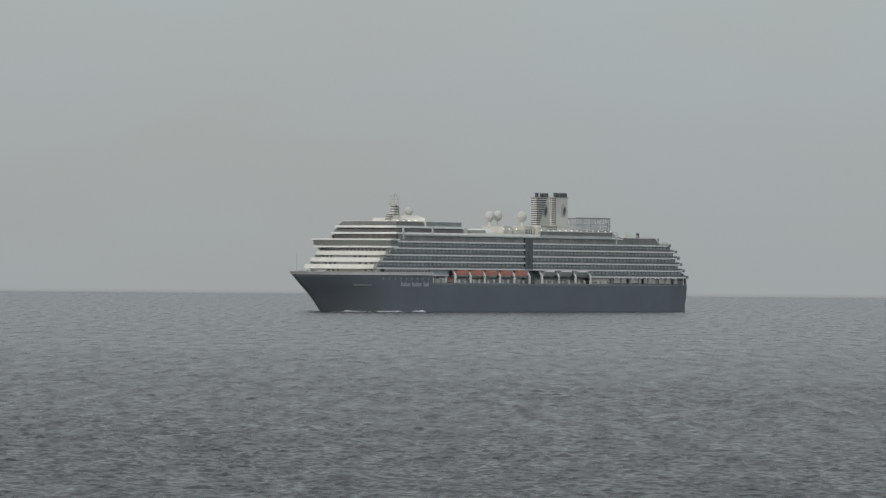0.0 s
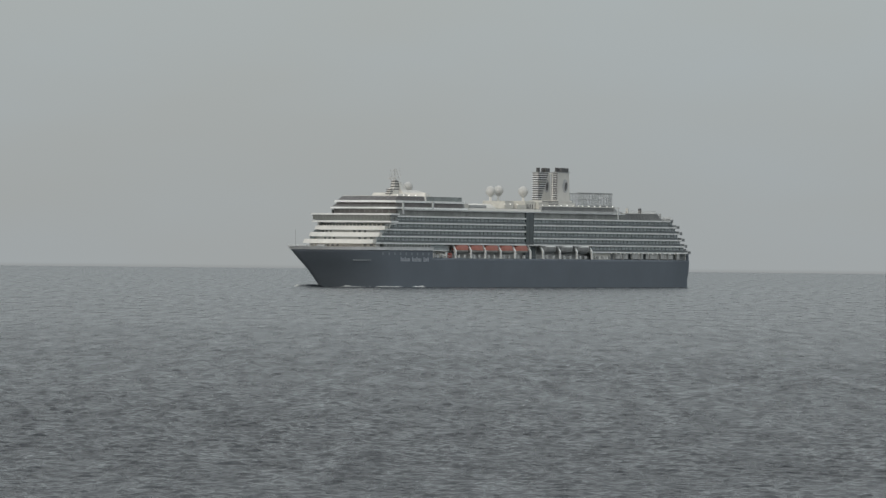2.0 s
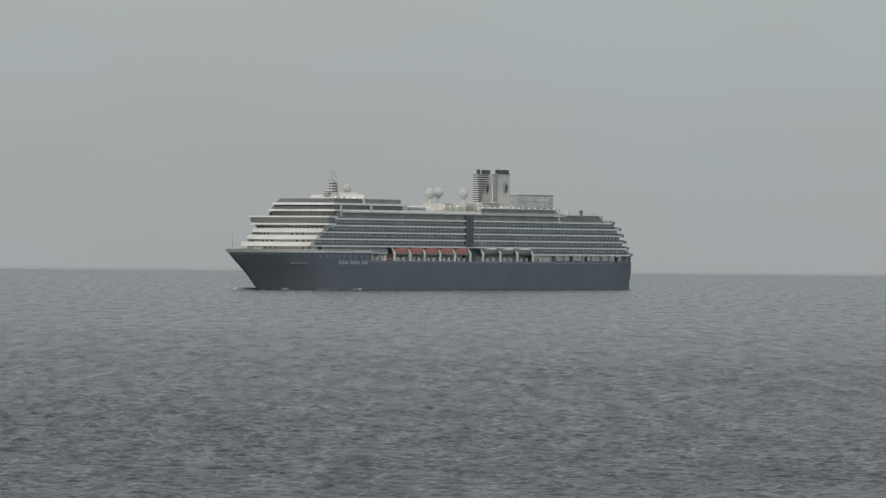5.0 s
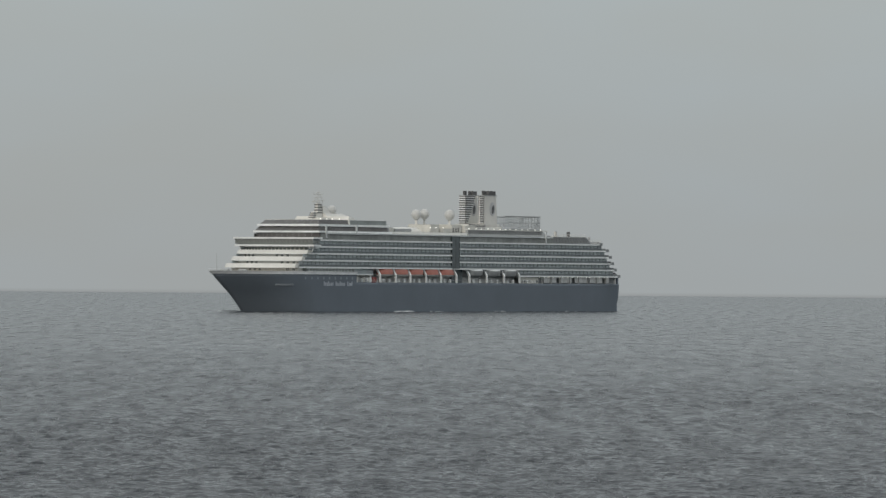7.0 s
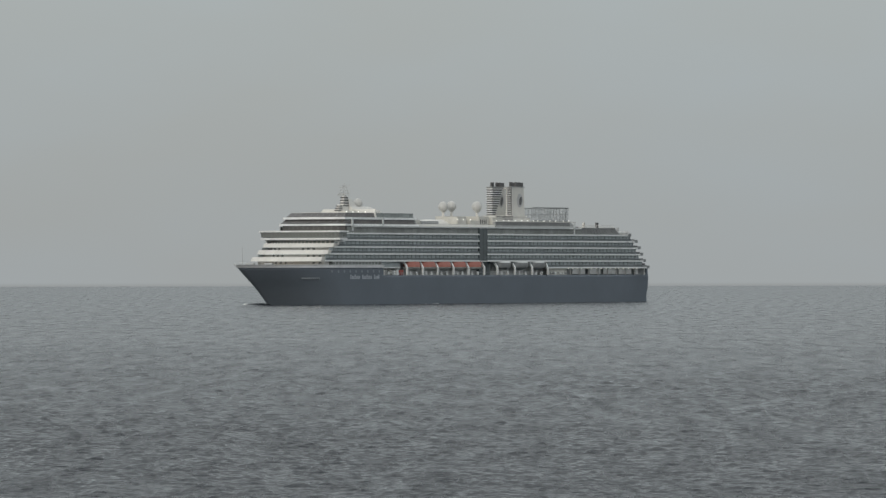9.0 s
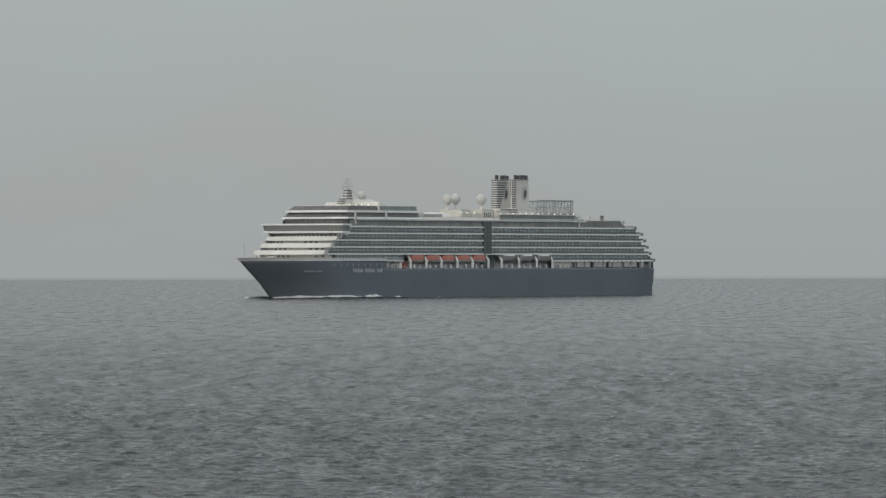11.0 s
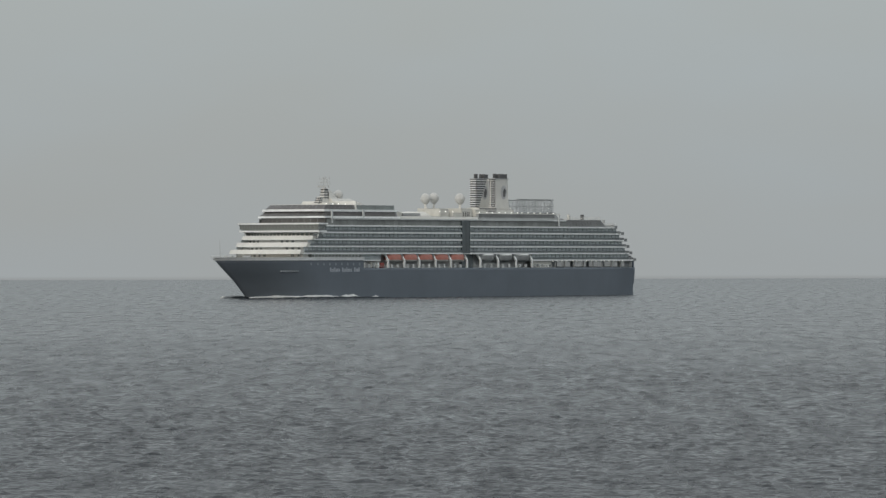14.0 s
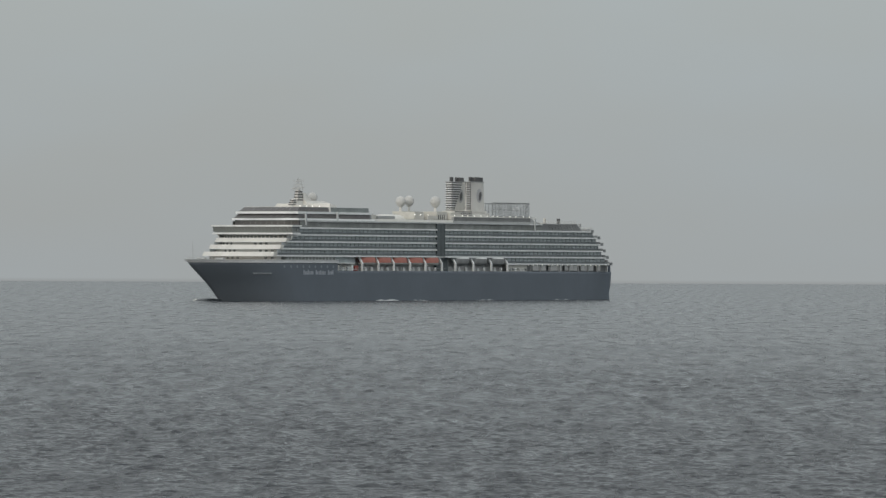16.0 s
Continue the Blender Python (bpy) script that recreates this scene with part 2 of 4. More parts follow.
# ---- the sea: one sheet out to the horizon ----
def build_sea():
    rng = np.random.RandomState(7)
    fine_a = np.radians(np.linspace(-7.0, 4.6, 580))
    coarse_a = np.radians(np.linspace(4.6, 353.0, 62))[1:-1]
    ang = np.concatenate([fine_a, coarse_a])
    near = np.geomspace(4, 285, 24)[:-1]
    # rows grow apart with the square of the distance
    mid = 1 / np.linspace(1 / 285, 1 / 1250, 1950)[:-1]
    far = 1 / np.linspace(1 / 1250, 1 / 4950, 280)
    rad = np.concatenate([near, mid, far])
    na, nr = len(ang), len(rad)
    R, A = np.meshgrid(rad, ang, indexing="ij")
    X, Y = R * np.sin(A), R * np.cos(A)
    step = np.gradient(rad)[:, None]
    off = np.abs(((A + radians(1.2) + np.pi) % (2 * np.pi)) - np.pi) - radians(5.6)
    inside = np.exp(-np.clip(off * 40, 0, 30))
    Z = np.zeros_like(X)
    for _ in range(110):
        lam = 0.34 * (2.3 / 0.34) ** (rng.rand() ** 1.15)
        d = radians(187) + rng.normal() * 0.4
        k = 2 * math.pi / lam
        amp = 0.0064 * lam ** 0.85
        keep = np.clip((lam / step - 0.8) / 0.8, 0, 1)
        ph = k * (X * math.sin(d) + Y * math.cos(d)) + rng.rand() * 6.283
        Z += amp * keep * (np.sin(ph) - 0.22 * np.cos(2 * ph))
    gust = (0.8 + 0.16 * np.sin(X / 61 + 1.3 * np.sin(Y / 97)) * np.sin(Y / 83 + 1.1 * np.sin(X / 45))) * np.clip((R / 540) ** 0.5, 0.77, 1.5) * np.clip(1.0 - (R - 1300) / 4000, 0.6, 1)
    Z *= gust
    # the highest crests stand up steeper
    spread = Z.std(axis=1, keepdims=True)
    Z += 0.3 * np.clip(Z - 1.1 * spread, 0, None)
    Z *= inside
    co = np.stack([X, Y, Z], -1).reshape(-1, 3)
    co = np.vstack([co, [[0, 0, 0]]])
    i, j = np.meshgrid(np.arange(nr - 1), np.arange(na), indexing="ij")
    a = i * na + j
    b = i * na + (j + 1) % na
    quads = np.stack([a, b, b + na, a + na], -1).reshape(-1, 4)
    quads = quads[:, ::-1]
    tri = np.stack([np.arange(na), np.full(na, len(co) - 1), (np.arange(na) + 1) % na], -1)[:, ::-1]
    me = bpy.data.meshes.new("sea")
    me.vertices.add(len(co))
    me.vertices.foreach_set("co", co.ravel())
    loops = np.concatenate([quads.ravel(), tri.ravel()]).astype(np.int32)
    me.loops.add(len(loops))
    me.loops.foreach_set("vertex_index", loops)
    starts = np.concatenate([np.arange(len(quads)) * 4, len(quads) * 4 + np.arange(na) * 3]).astype(np.int32)
    me.polygons.add(len(starts))
    me.polygons.foreach_set("loop_start", starts)
    me.update(calc_edges=True)
    me.validate()
    me.polygons.foreach_set("use_smooth", np.ones(len(me.polygons), dtype=bool))
    me.materials.append(WATER)
    ob = new("water", me)
    return tagged(ob, "choppy grey open sea with small wind waves", "sea", kind="structure")


sea = build_sea()

# ---- the ship; its own space: x ahead, y to port, z above the waterline ----
ship = tagged(new("cruise_ship"), "large cruise ship, navy hull, white stacked balcony decks, under way", "cruise ship")
BEAM = 16.1
PROM, BOATS = 11.1, 14.15
LEVELS = [16.85, 19.5, 22.15, 24.8, 27.4]     # tops of the balcony slabs
LIDO = 30.2


def stem(z):
    z = max(z, -2)
    return 122.3 + 1.40 * z - 1.6 * math.exp(-((z - 5.5) / 5.0) ** 2) - 0.8 * math.exp(-(max(z, 0) / 3.2) ** 2)


def half_breadth(x, z):
    zz = min(max(z, 0), 15) / 15
    entry = 31 + 17 * zz
    p = 1.6 + 0.5 * zz
    u = min(max((stem(z) - x) / entry, 0), 1)
    b = BEAM * (1 - (1 - u) ** p)
    if x < -112:
        w = (-112 - x) / 30
        b -= (2.4 + 1.2 * (1 - zz)) * w * w
    return max(b, 0.0)


def build_hull():
    xs = [-142.5, -142.3, -141, -138, -134, -129, -124, -118, -112, -100, -80, -50, -20, 20, 50, 64.9, 65.1, 70, 76, 82, 88, 94, 99, 104, 108, 112]
    fr = [k / 14 for k in range(1, 15)]
    bm = bmesh.new()
    low = [-2 + (PROM + 2) * k / 14 for k in range(15)]
    high = [PROM + (BOATS - PROM) * k / 3 for k in range(1, 4)]
    stations = [(x, None) for x in xs] + [(None, u) for u in fr]

    def point(x, u, z, side):
        xq = x if u is None else 112 + (stem(z) - 112) * u
        if xq < -141:
            xq = -142.9 - 0.4 * math.sin(max(z, 0) / 11 * math.pi) + 0.9 * math.exp(-((z - 3.0) / 1.8) ** 2) - 0.3 * math.exp(-(max(z, 0) / 1.2) ** 2)
        return bm.verts.new((xq, side * half_breadth(xq, z), z))

    cols = {}
    for side in (1, -1):
        c = cols[side] = [[point(x, u, z, side) for z in (low if x is not None and x < 65 else low + high)] for x, u in stations]
        for p, q in zip(c, c[1:]):
            for k in range(min(len(p), len(q)) - 1):
                bm.faces.new((p[k], q[k], q[k + 1], p[k + 1])).smooth = True
    for k in range(14):
        bm.faces.new((cols[1][0][k], cols[1][0][k + 1], cols[-1][0][k + 1], cols[-1][0][k]))
    for p, q, r, t in zip(cols[1], cols[1][1:], cols[-1], cols[-1][1:]):
        k = min(len(p), len(q)) - 1
        bm.faces.new((p[k], q[k], t[k], r[k]))
    bmesh.ops.remove_doubles(bm, verts=bm.verts[:], dist=0.003)
    return part("hull", bm, HAZED_NAVY, ship, "dark navy steel hull with raked flared bow, haze lightened into its paint")


hull = build_hull()


def edge_path(z, x0, x1, out=0.0, n=40):
    """The hull's port edge at height z from x0 aft to x1 ahead."""
    return [(x0 + (x1 - x0) * i / n, half_breadth(x0 + (x1 - x0) * i / n, z) + out) for i in range(n + 1)]


def rake(bm):
    """Carries the bow plating on along the rake of the stem, above the deck."""
    for v in bm.verts:
        if v.co.x > 105:
            v.co.x += 1.4 * max(0, v.co.z - 14.15) * (v.co.x - 105) / 37


def build_bulwark():
    bm = bmesh.new()
    port = edge_path(14.15, 65, 142.0, 0.05, 60)
    ribbon(bm, [(x, y) for x, y in port], 0.25, 14.1, 15.1)
    ribbon(bm, [(x, -y) for x, y in port][::-1], 0.25, 14.1, 15.1)
    rake(bm)
    part("bulwark", bm, BULWARK, hull, "pale painted bulwark along the bow")
    for s in (1, -1):
        cap = bmesh.new()
        pts = [(x, s * (y + 0.06)) for x, y in port]
        ribbon(cap, pts if s > 0 else pts[::-1], 0.4, 15.1, 15.27)
        rake(cap)
        part("cap_rail", cap, WHITE, hull, "white cap rail on the bulwark")
    for s in (1, -1):
        rail = bmesh.new()
        pts = [(x, s * max(y - 0.15, 0)) for x, y in edge_path(14.15, 106, 140.5, 0, 22)]
        for a, b in zip(pts, pts[1:]):
            tube(rail, (*a, 16.0), (*b, 16.0), 0.025, sides=5)
            tube(rail, (*a, 15.1), (*a, 16.0), 0.025, sides=5)
        rake(rail)
        part("bow_railing", rail, WHITE, hull, "thin white pipe railing")


build_bulwark()

# the bow deck with its jackstaff, windlasses and bollards
part("jackstaff", tube(bmesh.new(), (138.5, 0, 14.2), (138.8, 0, 21.8), 0.11, 0.05), GREY, hull, "thin grey mast at the bow")
windlass = part("windlass", tube(boxes((126, 128.2, 3.2, 5.2, 14.15, 15.2)), (127, 2.4, 15.2), (127, 6.0, 15.2), 0.7, sides=12), GREY, hull, "grey anchor windlass")
again(windlass, 0, -8.4)
bollard = part("bollard", tube(boxes((130.6, 131.4, 3.0, 3.8, 14.15, 14.3)), (131, 3.4, 14.3), (131, 3.4, 15.0), 0.22), BLACK, hull)
again(bollard, 0, -6.8)
again(bollard, -11, 3.6)
again(bollard, -11, -10.4)

# portholes under the forward bulwark, hawse pipes, mooring openings
port_hole = None
for i in range(9):
    x = 101 - i * 4.1
    if port_hole is None:
        bm = bmesh.new()
        tube(bm, (0, -0.2, 0), (0, 0.06, 0), 0.55, sides=14)
        port_hole = part("porthole", bm, RIM, hull, "dull rimmed round porthole")
        port_hole.location = (x, half_breadth(x, 12.7), 12.7)
    else:
        again(port_hole, x, half_breadth(x, 12.7), 12.7)


def hull_bars(name, spans, z0, z1, label):
    """Raised strokes that stand for writing on the port side."""
    for x0, x1, lo, hi in spans:
        bm = bmesh.new()
        box(bm, x0, x1, half_breadth((x0 + x1) / 2, (lo + hi) / 2) - 0.25, max(half_breadth(x0, lo), half_breadth(x0, hi)) + 0.04, lo, hi)
        part(name, bm, LETTER if name == "lettering" else RIM, hull, label)


def lettering():
    x = 88.6
    for word in (7, 7, 4):
        for k in range(word):
            tall = 11.4 if k in (0, 3) else 10.95
            hull_bars("lettering", [(x - 0.72, x, 9.7, tall)], 0, 0, "pale lettering stroke")
            x -= 1.0
        x -= 1.35
    x = 115.5
    for k in range(9):
        hull_bars("name_stroke", [(x - 0.6, x, 9.75, 10.4)], 0, 0, "faint pale lettering stroke")
        x -= 0.95


lettering()


# ---- decks ----
SLOT = (-10.8, -5.0)
FRONT_AT = {14.15: 109.5, 16.85: 106.5, 19.5: 103.5, 22.15: 100.0, 24.8: 97.5, 27.4: 91.0}
AFT_AT = {14.15: -138.5, 16.85: -135.5, 19.5: -133.2, 22.15: -131.2, 24.8: -128.8, 27.4: -123.5}


def plan(aft, fore, half, bulge, tail=2.0):
    f = front(fore, half, bulge)
    return [(aft + tail, -half), *[p for p in f], (aft + tail, half), (aft, half - 1.2), (aft, -half + 1.2)]


def cabin_row(deck, z, ztop, aft, fore, gaps, bay=2.9, plain=False):
    """Recessed cabin fronts, dividers and balustrade panels along both sides of one balcony deck."""
    wall, divide, doors = bmesh.new(), bmesh.new(), bmesh.new()
    glassy = bmesh.new()
    caps = bmesh.new()
    n = int((fore - aft) / bay)
    for s in (1, -1):
        for i in range(n):
            x0 = aft + (fore - aft) * i / n
            x1 = aft + (fore - aft) * (i + 1) / n
            if any(g0 < (x0 + x1) / 2 < g1 for g0, g1 in gaps):
                continue
            ya, yb = sorted((s * 15.42, s * 15.54))
            box(wall, x0, x1, ya, yb, z, ztop)
            ya, yb = sorted((s * 15.52, s * 15.57))
            box(doors, x0 + 0.25, x1 - 0.9, ya, yb, z + 0.1, ztop - 0.35)
            ya, yb = sorted((s * 15.54, s * 15.78))
            box(divide, x0 - 0.05, x0 + 0.05, ya, yb, z, ztop - 0.15)
            ya, yb = sorted((s * 15.98, s * 16.02))
            box(glassy, x0 + 0.02, x1 - 0.02, ya, yb, z + 0.08, z + 1.02)
            ya, yb = sorted((s * 15.95, s * 16.06))
            box(caps, x0, x1, ya, yb, z + 1.03, z + 1.10)
    if plain:
        part("lido_wall", wall, HELM, deck, "dark grey wall under the lido deck", kind="stuff")
        part("lido_window", doors, HELM, deck, "dark glass under the lido deck", kind="stuff")
        for bm in (divide, glassy, caps):
            bm.free()
        return
    part("cabin_front", wall, CABIN, deck, "grey cabin wall behind balconies, lifted with painted haze", kind="stuff")
    part("balcony_door", doors, DOOR, deck, "grey sliding glass doors, lifted with painted haze", kind="stuff")
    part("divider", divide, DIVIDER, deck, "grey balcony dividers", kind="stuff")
    part("balustrade", glassy, BALUSTRADE, deck, "grey-green glass balustrade panels", kind="stuff")
    part("handrail", caps, DARK, deck, "thin grey handrail", kind="stuff")


def build_decks():
    # slab over the hull ahead, and the promenade deck
    part("foredeck", prism(bmesh.new(), [(x, y) for x, y in edge_path(14.15, 60, 138, -0.3, 30)] + [(x, -y) for x, y in edge_path(14.15, 60, 138, -0.3, 30)][::-1], 13.9, 14.152), TEAK, ship, "weathered teak bow deck")
    levels = [BOATS] + LEVELS
    tops = levels[1:] + [LIDO]
    for z, nxt in zip(levels, tops):
        fore, aft = FRONT_AT[z], AFT_AT[z]
        thick = 0.34
        deck = None
        if z == BOATS:
            # aft part only: the boats hang in the space ahead of it
            outline = [(-57.8, -BEAM), (-57.8, BEAM), (aft + 2, BEAM), (aft, BEAM - 1.2), (aft, -BEAM + 1.2), (aft + 2, -BEAM)]
            deck = part("verandah_deck", prism(bmesh.new(), outline, z - thick, z), WHITE, ship, "white balcony deck over the aft promenade")
            cabin_row(deck, z, nxt - thick, aft + 5, -58.2, [])
        else:
            deck = part("verandah_deck", prism(bmesh.new(), plan(aft, fore - (4.5 if z < 24 else 0), BEAM, 3.0), z - thick, z), WHITE, ship, "white edged deck of cabin balconies")
            cabin_row(deck, z, nxt - thick, aft + 5 if z < 27 else -85.5, fore - 1.0, [SLOT] if z < 27 else [], plain=z > 27)
        # raised white edge of the slab
        rim = bmesh.new()
        for s in (1, -1):
            y0, y1 = sorted((s * 16.1, s * 16.28))
            for x0, x1 in ((aft + 2, SLOT[0]), (SLOT[1], fore)) if z > BOATS else ((aft + 2, -57.8),):
                box(rim, x0, x1, y0, y1, z - 0.38, z + 0.2)
        part("deck_edge", rim, WHITE, deck, "bright white slab edge")
        # the stern end of each deck
        end = bmesh.new()
        box(end, aft - 0.15, aft - 0.004, -BEAM + 1.2, BEAM - 1.2, z - 0.42, z + 1.1)
        for s in (1, -1):
            y0, y1 = sorted((s * 15.6, s * 16.22))
            box(end, aft - 0.4, aft + 1.996, y0, y1, z - 0.45, z + 0.75)
        part("stern_rail", end, DARK, deck, "grey stern balustrade")


build_decks()


def build_core():
    """The inner walls that close each deck behind the balconies."""
    levels = [BOATS] + LEVELS
    tops = levels[1:] + [LIDO]
    for z, nxt in zip(levels, tops):
        fore, aft = FRONT_AT[z], AFT_AT[z]
        if z == BOATS:
            part("deckhouse", boxes((aft + 4.5, -58.6, -13.95, 13.95, z, nxt - 0.35)), CREAM, ship, "painted steel deckhouse wall")
            continue
        bm = prism(bmesh.new(), plan(aft + 4.5 if z < 27 else -86, fore - (6.5 if z < 24 else 2.2), 13.95, 3.0, 0.5), z, nxt - 0.35)
        part("deckhouse", bm, CREAM if z < 27 else GREY, ship, "painted steel deckhouse wall")
    bm = boxes((-137.5, 66, -11.9, 11.9, PROM, 16.5))
    part("promenade_wall", bm, paint("white_promenade_paint", (0.72, 0.72, 0.70), 0.5), ship, "white promenade deck wall behind the boats")
    glassbox = boxes((SLOT[0], SLOT[1], 14.3, 16.2, 16.9, LIDO - 0.45))
    lift = part("lift_shaft", glassbox, WINDOW, ship, "dark glazed lift shaft up the side")
    again(lift, 0, 0, 0, Matrix.Translation((0, -30.5, 0)))
    for s in (1, -1):
        y0, y1 = sorted((s * 12.2, s * 13.4))
        part("lift_lobby", boxes((-17.4, -9.2, y0, y1, PROM, 16.45)), WINDOW, ship, "dark glazed lobby below the lift shaft")
    ribs = bmesh.new()
    for x in (SLOT[0] + 0.1, sum(SLOT) / 2, SLOT[1] - 0.1):
        box(ribs, x - 0.08, x + 0.08, 16.2, 16.3, 16.9, LIDO - 0.5)
    part("mullion", ribs, WINDOW, lift, "dark vertical mullions")


build_core()


# ---- the white tiered front under the bridge ----
def build_front():
    tiers = [(16.6, 18.2, 109.3), (19.3, 20.9, 104.9), (22.0, 23.5, 101.0)]
    for lo, hi, xf in tiers:
        bm = bmesh.new()
        ribbon(bm, front(xf, BEAM + 0.1, 3.2, 20, xf - 2.2), 0.3, lo, hi)
        for v in bm.verts:
            if v.co.z > lo + 0.5:
                v.co.x -= 1.1
        t = part("front_bulwark", bm, CREAM, ship, "broad cream bulwark across the stepped front")
        floor = prism(bmesh.new(), [(xf - 7, -BEAM)] + front(xf, BEAM, 3.2, 20)[1:-1] + [(xf - 7, BEAM)], lo - 0.12, lo + 0.1)
        part("tier_floor", floor, WHITE, t)
        wall = prism(bmesh.new(), [(xf - 7, -BEAM + 0.8)] + front(xf - 3.4, BEAM - 0.8, 3.2, 20) + [(xf - 7, BEAM - 0.8)], lo - 2.55, lo - 0.12)
        w = part("tier_wall", wall, CREAM, ship, "cream front wall with small windows")
        pane = None
        for k in range(13):
            y = -14.0 + 28.0 * k / 12
            x = xf - 3.4 + 3.2 * (1 - (abs(y) / (BEAM - 0.8)) ** 2.4)
            slope = -3.2 * 2.4 * (abs(y) / (BEAM - 0.8)) ** 1.4 / (BEAM - 0.8) * (1 if y > 0 else -1)
            m = Matrix.Translation((x, y, lo - 0.68)) @ Matrix.Rotation(-math.atan(slope), 4, "Z")
            if (k * 5 + int(lo)) % 7 in (0, 2, 3, 5):
                continue
            if pane is None:
                pane = part("window", boxes((-0.15, 0.03, -0.55, 0.55, -0.4, 0.4)), HELM, w, "small grey square window")
                pane.matrix_basis = m
            else:
                again(pane, turn=m)
    # wall between the highest tier and the bridge, set back under its overhang
    hb, at = BEAM - 0.9, 96.6
    wall = prism(bmesh.new(), [(92, -hb)] + front(at, hb, 3.2, 20) + [(92, hb)], 22.0, 24.84)
    # duller than the cream tiers: the shade below the bridge is put into the colour
    w = part("tier_wall", wall, IVORY, ship, "front wall with windows below the bridge, overhang shade painted as ivory")
    pane = None
    for k in range(17):
        y = -13.6 + 27.2 * k / 16
        x = at + 3.2 * (1 - (abs(y) / hb) ** 2.4)
        slope = -3.2 * 2.4 * (abs(y) / hb) ** 1.4 / hb * (1 if y > 0 else -1)
        m = Matrix.Translation((x, y, 24.0)) @ Matrix.Rotation(-math.atan(slope), 4, "Z")
        if pane is None:
            pane = part("window", boxes((-0.15, 0.05, -0.6, 0.6, -0.45, 0.45)), PANE, w, "grey window under the bridge")
            pane.matrix_basis = m
        else:
            again(pane, turn=m)
    for s in (1, -1):
        y0, y1 = sorted((s * (BEAM - 0.2), s * (BEAM + 0.15)))
        part("side_screen", boxes((92.5, 98.8, y0, y1, 24.0, 24.84)), WHITE, ship, "white screen under the bridge wing")


build_front()


def build_bridge():
    half = 18.4
    floor = [(94.0, -half), *front(99.4, half, 3.4, 20), (94.0, half)]
    deck = part("bridge", prism(bmesh.new(), floor, 24.85, 25.5), WHITE, ship, "wide white bridge with overhanging wings and dark windows")
    body = [(94.2, -half + 1.0), *front(98.9, half - 1.0, 3.4, 20), (94.2, half - 1.0)]
    flare = [(94.2, -half + 0.1), *front(99.6, half - 0.1, 3.4, 20), (94.2, half - 0.1)]
    part("bridge_wall", prism(bmesh.new(), body, 25.55, 27.75, flare), DARK, deck, "dark grey bridge wall")
    roof = [(93.6, -half - 0.3), *front(99.9, half + 0.3, 3.5, 20), (93.6, half + 0.3)]
    part("bridge_roof", prism(bmesh.new(), roof, 27.75, 28.35), WHITE, deck, "white overhanging bridge roof")
    pane = None
    n = 24
    for k in range(n):
        y = -(half - 1.1) + 2 * (half - 1.1) * k / (n - 1)
        hb = half - 0.2
        x = 99.35 + 3.4 * (1 - (abs(y) / hb) ** 2.4)
        slope = -3.4 * 2.4 * (abs(y) / hb) ** 1.4 / hb * (1 if y > 0 else -1)
        m = Matrix.Translation((x, y, 26.75)) @ Matrix.Rotation(-math.atan(slope), 4, "Z") @ Matrix.Rotation(radians(13), 4, "Y")
        if pane is None:
            pane = part("bridge_window", boxes((-0.2, 0.06, -0.715, 0.715, -0.95, 0.92)), HELM, deck, "dark slanted bridge window")
            pane.matrix_basis = m
        else:
            again(pane, turn=m)
    for s in (1, -1):
        for x in (95.4, 97.2, 98.7):
            y0, y1 = sorted((s * (half - 1.0), s * (half - 0.3)))
            part("bridge_window", boxes((x - 0.7, x + 0.7, y0, y1, 26.0, 27.5)), HELM, deck, "dark bridge wing window")
        bm = bmesh.new()
        tube(bm, (97.5, s * 17.2, 24.9), (97.5, s * 16.2, 22.6), 0.3, 0.2)
        part("wing_bracket", bm, WHITE, deck)


build_bridge()


# ---- forward upper decks: observation lounge ----
def window_strip(parent, path, z0, z1, width, label, out=0.06, top=None, mat=None):
    """Separate panes set along a plan path; top: the path at z1, where the wall is raked."""
    lo = [Vector(p) for p in path]
    hi = [Vector(p) for p in (top or path)]
    for a, b, c, d in zip(lo, lo[1:], hi, hi[1:]):
        count = max(1, int(round((b - a).length / width)))
        u = (b - a).normalized()
        side = Vector((u.y, -u.x))
        for i in range(count):
            f, g = (i + 0.03) / count, (i + 0.97) / count
            feet = [a.lerp(b, f), a.lerp(b, g)]
            head = [c.lerp(d, f), c.lerp(d, g)]
            bm = bmesh.new()
            base = [feet[0] + side * out, feet[1] + side * out, feet[1] - side * 0.3, feet[0] - side * 0.3]
            roof = [head[0] + side * out, head[1] + side * out, head[1] - side * 0.3, head[0] - side * 0.3]
            prism(bm, base, z0, z1, roof)
            part("window", bm, mat or BRONZE, parent, label)


def lounge_plan(aft, fore, half, bulge):
    return [(aft, -half), *front(fore, half, bulge, 12), (aft, half)]


